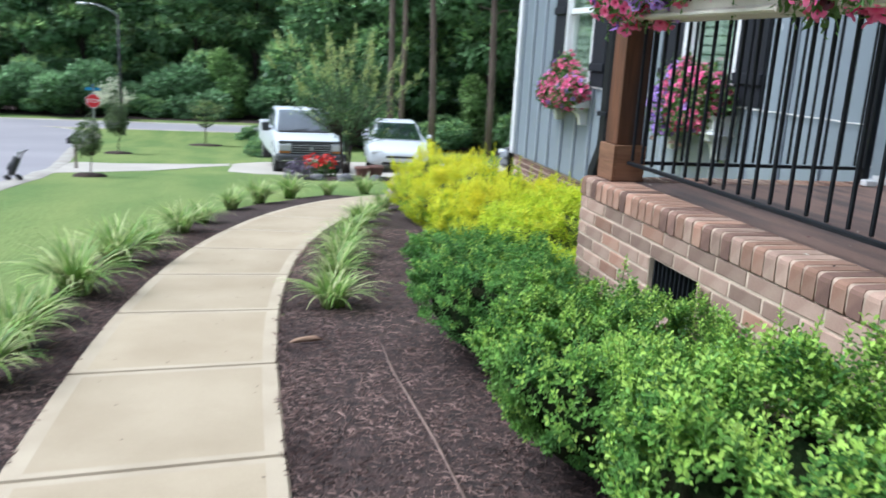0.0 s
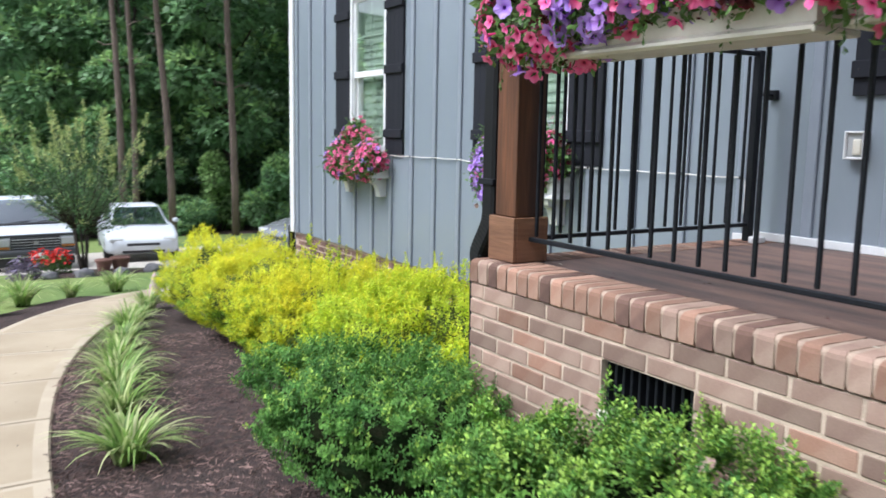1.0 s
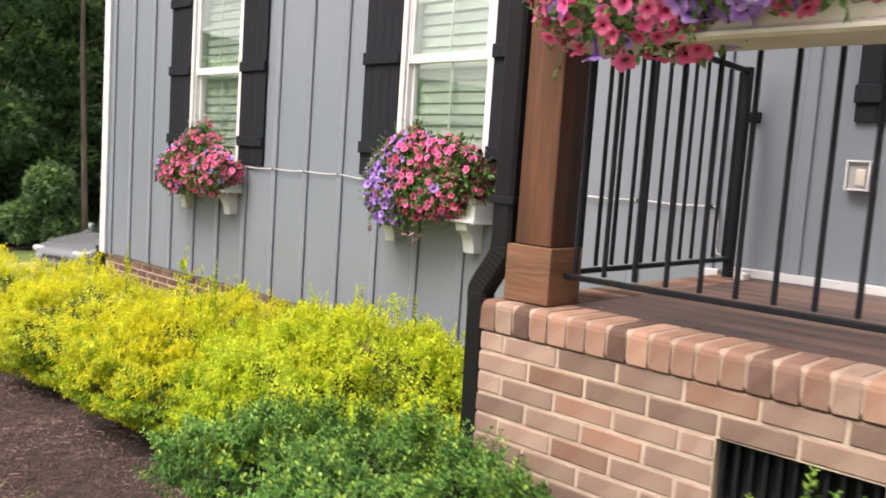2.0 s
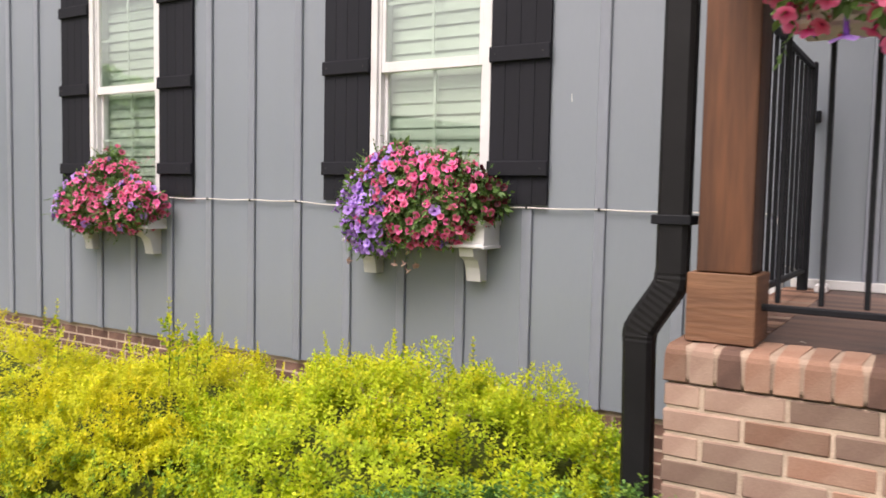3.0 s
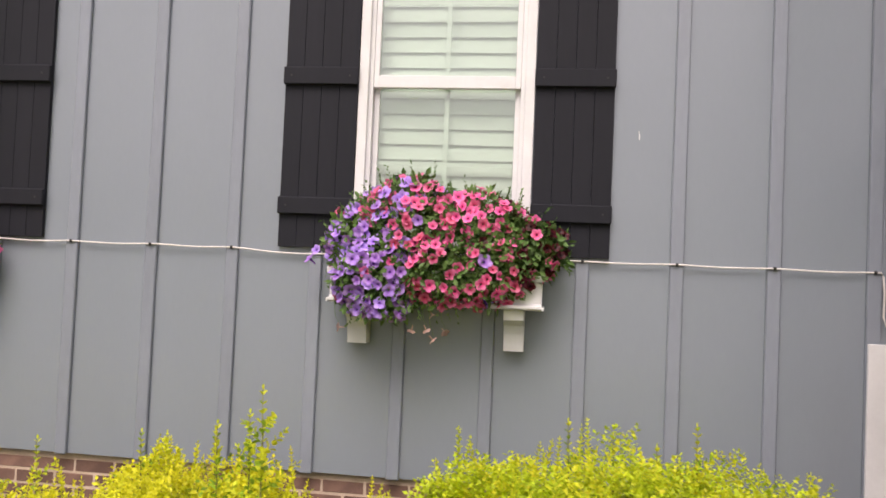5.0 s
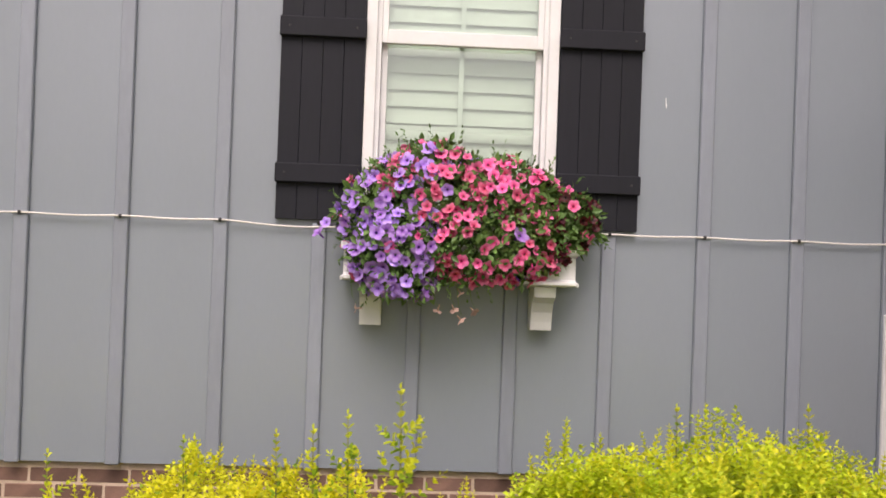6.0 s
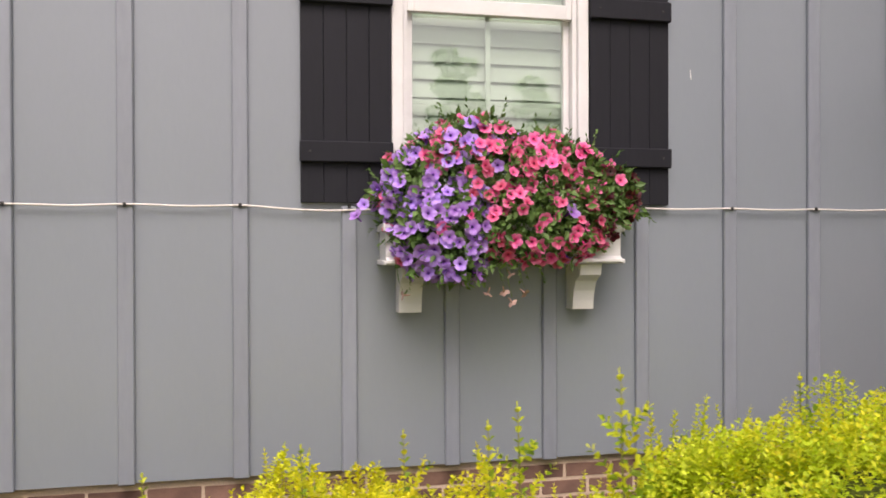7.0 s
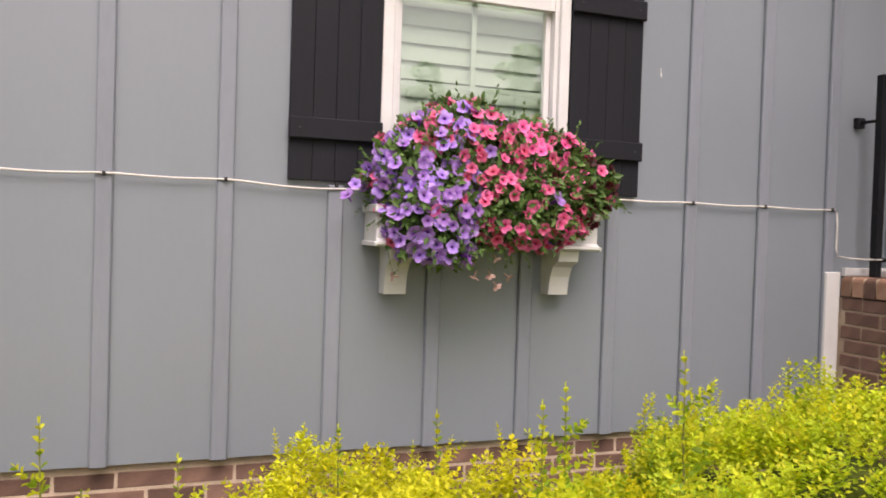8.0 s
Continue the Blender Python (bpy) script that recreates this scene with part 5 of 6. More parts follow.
def pickup(at, turn):
    t = thing("pickup_truck", "white pickup truck with a black grille and grey bumper", "truck", "parked vehicles", at, turn)
    part("body", loft([(0.10, 0.90, 0.52, 1.02, 0.04), (0.20, 0.96, 0.46, 1.06, 0.07), (0.9, 0.985, 0.45, 1.15, 0.10), (1.45, 0.99, 0.42, 1.20, 0.10), (3.3, 0.99, 0.42, 1.20, 0.10), (5.3, 0.98, 0.48, 1.18, 0.08), (5.45, 0.95, 0.5, 1.14, 0.06)]), CAR_WHITE, t)
    part("cab", loft([(1.26, 0.90, 1.10, 1.19, 0.02), (1.5, 0.87, 1.10, 1.44, 0.05), (1.95, 0.79, 1.10, 1.80, 0.08), (2.6, 0.77, 1.10, 1.83, 0.09), (3.1, 0.78, 1.10, 1.80, 0.09), (3.35, 0.86, 1.15, 1.35, 0.06)]), CAR_WHITE, t)
    part("windshield", quad_pane([(-0.83, 1.25, 1.225), (0.83, 1.25, 1.225), (0.71, 1.86, 1.785), (-0.71, 1.86, 1.785)]), CAR_GLASS, t)
    for s in (-1, 1):
        part("side_window", quad_pane([(s * 0.915, 1.72, 1.26), (s * 0.905, 3.1, 1.26), (s * 0.808, 3.0, 1.76), (s * 0.822, 2.05, 1.76)]), CAR_GLASS, t)
        lamp_part = part("headlight", box(min(s * 0.575, s * 0.93), max(s * 0.575, s * 0.93), 0.02, 0.16, 0.76, 0.95, 0.02), LENS, t)
        part("turn_lamp", box(min(s * 0.60, s * 0.92), max(s * 0.60, s * 0.92), 0.025, 0.15, 0.70, 0.755, 0.01), AMBER, lamp_part)
        part("mirror", box(min(s * 1.02, s * 1.24), max(s * 1.02, s * 1.24), 1.60, 1.72, 1.16, 1.42, 0.03), PLASTIC_DARK, t)
        part("mirror_arm", box(min(s * 0.93, s * 1.03), max(s * 0.93, s * 1.03), 1.63, 1.69, 1.20, 1.25, 0.01), PLASTIC_DARK, t)
        part("tow_hook", box(min(s * 0.38, s * 0.46), max(s * 0.38, s * 0.46), -0.10, 0.02, 0.37, 0.45, 0.02), STEEL, t)
        part("wheel_arch", tube([(s * 0.965, 0.98 + 0.50 * math.cos(a), 0.42 + 0.50 * math.sin(a)) for a in steps(0, math.pi, 12)], 0.035, 6), BUMPER, t)
    part("cowl", box(-0.82, 0.82, 1.14, 1.26, 1.18, 1.228, 0.02), PLASTIC_DARK, t)
    part("hood_lip", box(-0.93, 0.93, 0.05, 0.14, 0.985, 1.045, 0.012), BUMPER, t)
    for x in (-0.35, 0.25):
        part("wiper", tube([(x, 1.22, 1.235), (x + 0.45, 1.28, 1.285)], 0.012, 6), PLASTIC_DARK, t)
    g = thing("grille", "black slatted grille", "")
    g.parent = t
    part("surround", box(-0.57, 0.57, 0.03, 0.11, 0.675, 0.985, 0.01), PLASTIC_DARK, g)
    for k in range(4):
        part("slat", box(-0.55, 0.55, 0.005, 0.029, 0.718 + 0.068 * k, 0.732 + 0.068 * k, 0.002), OUTLET_GREY, g)
    part("badge", tube([(0, -0.01, 0.835), (0, 0.004, 0.835)], 0.055, 12), STEEL, g)
    part("bumper", loft([(-0.12, 0.90, 0.50, 0.66, 0.05), (-0.04, 0.99, 0.47, 0.68, 0.05), (0.20, 1.0, 0.47, 0.68, 0.04)]), BUMPER, t)
    part("chrome_strip", box(-0.86, 0.86, -0.135, -0.118, 0.50, 0.525, 0.004), CHROME, t)
    part("plate", box(-0.16, 0.16, -0.145, -0.136, 0.44, 0.60, 0.004), SIGN_WHITE, t)
    part("air_dam", box(-0.90, 0.90, 0.02, 0.14, 0.26, 0.475, 0.02), PLASTIC_DARK, t)
    for x in (-0.84, 0.84):
        for y in (0.98, 4.25):
            wheel(t, x, y, 0.40, 0.26)
    return t


def sedan(at, turn, paint, label):
    c = thing("sedan", label, "car", "parked vehicles", at, turn)
    part("body", loft([(0.0, 0.62, 0.38, 0.62, 0.08), (0.12, 0.80, 0.26, 0.70, 0.10), (0.5, 0.88, 0.22, 0.80, 0.12), (1.2, 0.90, 0.20, 0.92, 0.12), (3.2, 0.905, 0.20, 0.95, 0.12), (4.3, 0.88, 0.24, 0.96, 0.12), (4.6, 0.75, 0.36, 0.86, 0.1)]), paint, c)
    part("cabin", loft([(1.15, 0.74, 0.88, 0.94, 0.02), (1.5, 0.70, 0.88, 1.09, 0.06), (1.95, 0.62, 0.88, 1.40, 0.12), (2.5, 0.60, 0.88, 1.44, 0.12), (3.2, 0.61, 0.88, 1.40, 0.12), (3.9, 0.70, 0.88, 1.0, 0.04)]), paint, c)
    part("windshield", quad_pane([(-0.68, 1.12, 0.95), (0.68, 1.12, 0.95), (0.54, 1.92, 1.385), (-0.54, 1.92, 1.385)]), CAR_GLASS, c)
    for s in (-1, 1):
        part("side_window", quad_pane([(s * 0.765, 1.5, 0.98), (s * 0.765, 3.4, 0.98), (s * 0.645, 3.05, 1.34), (s * 0.65, 2.0, 1.34)]), CAR_GLASS, c)
        part("headlight", box(min(s * 0.46, s * 0.78), max(s * 0.46, s * 0.78), 0.035, 0.30, 0.58, 0.70, 0.03), LENS, c)
        part("mirror", box(min(s * 0.88, s * 1.02), max(s * 0.88, s * 1.02), 1.45, 1.55, 0.95, 1.08, 0.03), paint, c)
    part("grille", box(-0.40, 0.40, -0.004, 0.10, 0.47, 0.575, 0.02), PLASTIC_DARK, c)
    part("lower_intake", box(-0.5, 0.5, 0.02, 0.12, 0.28, 0.37, 0.02), PLASTIC_DARK, c)
    for x in (-0.78, 0.78):
        for y in (0.85, 3.65):
            wheel(c, x, y, 0.32, 0.22)
    return c


def on_ground(x, y, lift=0.03):
    return (x, y, gz(x, y) + lift)


pickup(on_ground(1.80, 23.4, -0.10), 5)
sedan(on_ground(4.60, 24.6, 0.0), -6, CAR_WHITE, "white saloon car parked beside the truck").scale = (1.13, 1.13, 1.01)
sedan(on_ground(6.22, 18.4, 0.06), -77, CAR_SILVER, "silver-grey saloon car beyond the house corner")


# ---- trees ----
def crown_rows(rng, blobs, leaves, size, mats=2, droop=0.2, wide=0.62):
    rows = []
    weights = [b[1][0] * b[1][1] * b[1][2] for b in blobs]
    for _ in range(leaves):
        c, r = rng.choices(blobs, weights)[0]
        d = rand_dir(rng)
        f = rng.uniform(0.55, 1.0) ** 0.5 * lumpy(d, c[0] * 3.1 + c[2], 2.0, 0.3)
        p = Vector((c[0] + d.x * r[0] * f, c[1] + d.y * r[1] * f, c[2] + d.z * r[2] * f))
        out = (d + rand_dir(rng) * 0.8 - Vector((0, 0, droop))).normalized()
        s = size * rng.uniform(0.6, 1.3)
        # upward sides take the second leaf; where it is lighter, top light is in the colour
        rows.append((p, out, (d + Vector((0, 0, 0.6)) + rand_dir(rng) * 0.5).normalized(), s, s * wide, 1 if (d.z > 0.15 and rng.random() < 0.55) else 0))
    return rows


def limb(bm, rng, p, q, r0, r1, bend=0.15):
    p, q = Vector(p), Vector(q)
    m = (p + q) / 2 + rand_dir(rng) * (q - p).length * bend
    tube([p, (p + m) / 2 + rand_dir(rng) * 0.02, m, q], [r0, r0 * 0.8 + r1 * 0.2, (r0 + r1) / 2, r1], 7, True, bm)


def broad_tree(seed, height, spread, bare, leaves, size, label, mats):
    """A woodland tree: a tapered trunk with limbs and an uneven crown of many leaf clusters."""
    rng = random.Random(seed)
    t = thing("woodland_tree", label, "tree", "woods behind the street")
    bm = bmesh.new()
    pts = [Vector((0.25 * math.sin(k * 1.3 + seed) * k / 6, 0.25 * math.cos(k * 0.9 + seed) * k / 6, -0.4 + height * 0.85 * k / 6)) for k in range(7)]
    tube(pts, [0.24 * (1 - k / 7.5) + 0.03 for k in range(7)], 9, True, bm)
    blobs = []
    for k in range(15):
        z = bare + (height - bare) * (k + 0.5) / 15
        f = 1 - 0.65 * ((z - bare) / (height - bare)) ** 1.6
        a = k * 2.4 + rng.uniform(-0.5, 0.5)
        rad = spread * f * rng.uniform(0.35, 0.75)
        c = (rad * math.cos(a), rad * math.sin(a), z)
        s = spread * rng.uniform(0.30, 0.5) * (0.6 + 0.4 * f)
        blobs.append((c, (s, s, s * 0.7)))
        limb(bm, rng, pts[min(6, max(1, int(6 * z / height) - 1))], c, 0.07, 0.02)
    part("trunk", bm, BARK_DARK, t, smooth=True)
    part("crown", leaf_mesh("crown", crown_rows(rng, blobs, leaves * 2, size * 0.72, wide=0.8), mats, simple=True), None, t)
    return t


def pine_tree(seed, height, r, lean, label):
    rng = random.Random(seed)
    t = thing("tall_pine", label, "tree", "tall pines")
    bm = bmesh.new()
    pts = [Vector((lean * k / 8 + 0.08 * math.sin(k + seed), 0.1 * math.cos(k * 1.7), -0.4 + height * k / 8)) for k in range(9)]
    tube(pts, [r * (1 - 0.75 * k / 8) for k in range(9)], 12, True, bm)
    blobs = []
    for k in range(14):
        z = height * rng.uniform(0.62, 1.0)
        a = rng.uniform(0, 6.28)
        rad = (height - z) * 0.3 + 0.6
        c = (lean * z / height + rad * math.cos(a), rad * math.sin(a), z)
        blobs.append((c, (1.3, 1.3, 0.6)))
        limb(bm, rng, (lean * z / height, 0, z - 0.5), c, 0.06, 0.02)
    for k in range(6):
        z = height * rng.uniform(0.25, 0.6)
        a = rng.uniform(0, 6.28)
        limb(bm, rng, (lean * z / height, 0, z), (lean * z / height + 0.9 * math.cos(a), 0.9 * math.sin(a), z + 0.2), 0.03, 0.01)
    part("trunk", bm, BARK, t, smooth=True)
    part("crown", leaf_mesh("crown", crown_rows(rng, blobs, 1500, 0.35), [WOOD_LEAF, WOOD_LEAF_LIGHT]), None, t)
    return t


def understory(seed, w, h, leaves, size, mats, label):
    rng = random.Random(seed)
    t = thing("woodland_bush", label, "bush", "bushes at the wood's edge")
    bm = bmesh.new()
    blobs = []
    for k in range(9):
        a, rad = rng.uniform(0, 6.28), w * rng.uniform(0.1, 0.7)
        c = (rad * math.cos(a), rad * math.sin(a), h * rng.uniform(0.25, 0.85))
        blobs.append((c, (w * 0.45, w * 0.45, h * 0.26)))
        limb(bm, rng, (rng.uniform(-0.1, 0.1), rng.uniform(-0.1, 0.1), -0.2), c, 0.04, 0.012)
    part("branch", bm, BARK_DARK, t, smooth=True)
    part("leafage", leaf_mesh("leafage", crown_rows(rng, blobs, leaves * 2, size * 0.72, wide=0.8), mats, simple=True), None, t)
    return t


# plain leaf, and a lighter one painted in as light from above
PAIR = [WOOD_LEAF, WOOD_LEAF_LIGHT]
trees = [broad_tree(61, 17, 4.2, 2.0, 6600, 0.49, "tall dark green broadleaf tree in the woods", PAIR),
         broad_tree(62, 14, 3.6, 1.2, 6200, 0.46, "dark green woodland tree with low branches", PAIR),
         broad_tree(63, 20, 4.6, 4.0, 6600, 0.51, "tall green woodland tree with a high crown", PAIR)]
# far trees get the brightened leaves, with distance haze in their colour
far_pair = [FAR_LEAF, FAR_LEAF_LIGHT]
far_trees = [broad_tree(64, 17, 4.2, 1.5, 6400, 0.64, "tall broadleaf tree across the street, leaves brightened for distance haze", far_pair),
             broad_tree(65, 14, 3.8, 0.8, 6400, 0.60, "woodland tree with low branches, leaves brightened for distance haze", far_pair)]
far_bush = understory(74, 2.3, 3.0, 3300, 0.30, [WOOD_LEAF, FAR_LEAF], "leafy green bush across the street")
bushes = [understory(71, 2.0, 3.4, 3300, 0.30, PAIR, "leafy green understorey bush at the edge of the woods"),
          understory(72, 2.6, 2.2, 3300, 0.29, PAIR, "broad low green bush at the edge of the woods"),
          understory(73, 1.6, 4.6, 3200, 0.31, [WOOD_LEAF_LIGHT, WOOD_LEAF_LIGHT], "light green young tree at the edge of the woods")]
rng = random.Random(77)
spots = []
for x in steps(-58, 4, 15):
    spots.append((x + rng.uniform(-1, 1), 69 + rng.uniform(-1.5, 2), 0))
    spots.append((x + 2 + rng.uniform(-1, 1), 75 + rng.uniform(-2, 3), 0))
for x in steps(6, 44, 10):
    spots.append((x + rng.uniform(-1.2, 1.2), 47 + rng.uniform(-2, 3) - max(0, x - 12) * 0.2, 0))
    spots.append((x + 2 + rng.uniform(-1, 1), 55 + rng.uniform(-2, 3) - max(0, x - 12) * 0.2, 0))
# unseen trees added to the west, to darken reflections and the low sky
for y in steps(-76, -6, 12):
    spots.append((-48 + rng.uniform(-3, 3), y, 1))
used = set()
for k, (x, y, low) in enumerate(spots):
    i = rng.randrange(3)
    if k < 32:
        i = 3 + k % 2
    s = rng.uniform(0.85, 1.15) * (0.8 if low else 1.0)
    m = pose(x, y, gz(x, y) - 0.1, 0, 0, rng.uniform(0, 360)) @ Matrix.Diagonal((s, s, s, 1))
    if i not in used:
        used.add(i)
        (trees + far_trees)[i].matrix_world = m
    else:
        copy_thing((trees + far_trees)[i], m)
spots = []
for x in steps(-52, 3, 26):
    spots.append((x + rng.uniform(-0.8, 0.8), 62.2 + rng.uniform(-0.5, 1.5)))
for x in steps(4, 34, 11):
    spots.append((x + rng.uniform(-0.8, 0.8), 43.0 - max(0, x - 9) * 0.35 + rng.uniform(-1.2, 2.5)))
for x in steps(5, 34, 12):
    spots.append((x + rng.uniform(-0.8, 0.8), 50.0 - max(0, x - 9) * 0.3 + rng.uniform(-1.2, 2.5)))
used = set()
for k, (x, y) in enumerate(spots):
    i = rng.choice((0, 0, 1, 1, 2)) if x > 3.5 or k % 3 == 0 else 3
    s = rng.uniform(0.75, 1.25)
    m = pose(x, y, gz(x, y) - 0.05, 0, 0, rng.uniform(0, 360)) @ Matrix.Diagonal((s, s, s, 1))
    if i not in used:
        used.add(i)
        (bushes + [far_bush])[i].matrix_world = m
    else:
        copy_thing((bushes + [far_bush])[i], m)
for k, (x, y, h, r, lean) in enumerate(((6.65, 38.4, 24, 0.22, -0.9), (7.35, 40.0, 25, 0.20, -0.3), (8.5, 38.0, 25, 0.23, -1.0), (11.6, 39.0, 26, 0.25, -0.3), (15.2, 38.0, 24, 0.18, -0.6), (17.2, 37.0, 24, 0.22, 0.2), (20.0, 39.0, 24, 0.22, 0.3))):
    p = pine_tree(80 + k, h, r * 0.78, lean, "tall straight pine with a bare reddish-brown trunk")
    p.matrix_world = pose(x, y, gz(x, y), 0, 0, 0)
# a plain dark sheet that stands for the shade deep in the woods
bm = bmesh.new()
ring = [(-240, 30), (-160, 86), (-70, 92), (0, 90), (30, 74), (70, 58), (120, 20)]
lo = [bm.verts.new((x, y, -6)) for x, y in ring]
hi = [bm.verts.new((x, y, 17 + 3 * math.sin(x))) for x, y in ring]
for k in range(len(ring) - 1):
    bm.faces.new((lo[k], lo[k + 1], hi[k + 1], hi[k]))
tagged(part("backdrop", bm, material("deep_woods", (0.120, 0.195, 0.115), (0.045, 0.085, 0.050), rough=1.0, scale=0.5, detail=8, fine=0.3, bump_scale=3)), "dark green sheet standing in for the shaded woods", "woods", kind="structure")
floor = strip("ground", [((x, 60.0 if x < 3 else 41.5 - max(0, x - 9) * 0.35), (x, 95)) for x in steps(-120, 60, 40)], MULCH, 0.02, 0.05, cols=10)
tagged(floor, "dark leaf litter under the woods", "forest floor", kind="structure")


# ---- young trees in mulch rings on the lawn, crape myrtle, signs ----
def sapling(at, h, w, bare, leaves, size, seed, label, mats, spiky=0.0, stems=3):
    rng = random.Random(seed)
    t = thing("young_tree", label, "tree", "young trees on the lawn", at)
    bm = bmesh.new()
    rows = []
    tips = []
    for k in range(stems):
        a = 6.28 * k / stems + rng.uniform(-0.4, 0.4)
        q = Vector((w * 0.12 * math.cos(a), w * 0.12 * math.sin(a), bare))
        limb(bm, rng, (0.02 * math.cos(a), 0.02 * math.sin(a), -0.05), q, h * 0.012, h * 0.009, 0.05)
        for j in range(9 if stems > 2 else 24):
            b = a + rng.uniform(-1.3, 1.3) * (1.0 if stems > 2 else 2.4)
            rad = w * 0.5 * rng.uniform(0.25, 1.0)
            e = Vector((rad * math.cos(b), rad * math.sin(b), bare + (h - bare) * rng.uniform(0.15, 1.0) * (1 - 0.35 * rad / (w * 0.5) * (1 - spiky))))
            limb(bm, rng, q, e, h * 0.006, h * 0.002, 0.08)
            tips.append((q, e))
    if spiky < 0.5 and stems == 1:
        zc, hh = (h + bare) / 2, (h - bare) / 2
        blobs = [((0, 0, zc - hh * 0.15), (w * 0.42, w * 0.42, hh * 0.85)), ((0.08 * w, 0, zc + hh * 0.35), (w * 0.3, w * 0.3, hh * 0.6)), ((-0.12 * w, 0.1 * w, zc - hh * 0.3), (w * 0.38, w * 0.38, hh * 0.5))]
        rows = crown_rows(rng, blobs, leaves, size)
    for _ in range(0 if rows else leaves):
        q, e = rng.choice(tips)
        f = rng.uniform(0.25, 1.05)
        p = q + (e - q) * f + rand_dir(rng) * w * 0.10 * rng.random()
        s = size * rng.uniform(0.6, 1.3)
        rows.append((p, ((e - q).normalized() * 0.6 + rand_dir(rng)).normalized(), (Vector((0, 0, 1)) + rand_dir(rng) * 0.7).normalized(), s, s * 0.5, 1 if f > (0.42 if BLOOM_WHITE in mats else 0.85) else 0))
    part("trunk", bm, BARK_DARK, t, smooth=True)
    part("crown", leaf_mesh("crown", rows, mats), None, t)
    return t


def mulch_ring(x, y, r):
    bm = bmesh.new()
    top = bm.verts.new((0, 0, 0.09))
    rings = []
    for f, z in ((0.55, 0.085), (0.85, 0.055), (1.0, -0.04)):
        rings.append([bm.verts.new((r * f * math.cos(a) * (1 + 0.05 * math.sin(5 * a)), r * f * math.sin(a), z + gz(x, y + r * f * math.sin(a)) - gz(x, y))) for a in steps(0, 2 * math.pi, 24)[:-1]])
    for k in range(24):
        bm.faces.new((top, rings[0][k], rings[0][(k + 1) % 24]))
        for a, b in zip(rings, rings[1:]):
            bm.faces.new((a[k], b[k], b[(k + 1) % 24], a[(k + 1) % 24]))
    o = part("mulch_ring", bm, MULCH, smooth=True)
    o.location = (x, y, gz(x, y))
    tagged(o, "round dark mulch ring under a young tree", "mulch", "mulch rings")


CR = [SAPLING_LEAF, SAPLING_LEAF]
for x, y, h, w, bare, n, s, seed, ring in ((-3.15, 17.8, 1.26, 0.62, 0.42, 2600, 0.045, 91, 0.36), (-4.95, 33.2, 2.0, 0.95, 0.72, 2400, 0.080, 92, 0.55)):
    sapling(on_ground(x, y, 0.02), h, w, bare, n, s, seed, "young leafy tree in a mulch ring on the lawn", CR, 0.2, 1)
    mulch_ring(x, y, ring)


def tiered_tree(at, h, w, seed):
    """A thin trunk with flat layered branches, widest at the top."""
    rng = random.Random(seed)
    t = thing("young_tree", "slender young tree with flat layered branches on the lawn", "tree", "young trees on the lawn", at)
    bm = tube([(0, 0, -0.1), (0.02, 0, h * 0.4), (0, 0.01, h * 0.95)], [0.035, 0.028, 0.012], 8)
    rows = []
    for z, reach in ((0.48, 0.45), (0.62, 0.62), (0.76, 0.88), (0.86, 1.0), (0.97, 0.35)):
        for k in range(9):
            a = 0.7 * k + rng.uniform(-0.25, 0.25) + z * 7
            r = w / 2 * reach * rng.uniform(0.7, 1.05)
            e = Vector((r * math.cos(a), r * math.sin(a), h * z + 0.10 * reach))
            limb(bm, rng, (0, 0, h * (z - 0.10)), e, 0.010, 0.004, 0.05)
            for _ in range(44):
                f = rng.uniform(0.25, 1.05)
                p = Vector((0, 0, h * (z - 0.06))) * (1 - f) + e * f + rand_dir(rng) * 0.09 - Vector((0, 0, 0.04 * f))
                d = rand_dir(rng)
                d.z *= 0.4
                rows.append((p, d, Vector((0, 0, 1)) + rand_dir(rng) * 0.4, 0.10 * rng.uniform(0.6, 1.2), 0.045, 1 if rng.random() < 0.4 else 0))
    part("trunk", bm, BARK_DARK, t, smooth=True)
    part("crown", leaf_mesh("crown", rows, [CRAPE_LEAF, CRAPE_TIP]), None, t)
    return t


tiered_tree(on_ground(-2.2, 42.5, 0.02), 2.25, 2.1, 93)
mulch_ring(-2.2, 42.5, 0.9)
sapling(on_ground(-9.15, 59.3), 3.0, 2.7, 0.7, 2600, 0.16, 95, "white-flowering small tree before the woods", [WOOD_LEAF, BLOOM_WHITE], 0.3)


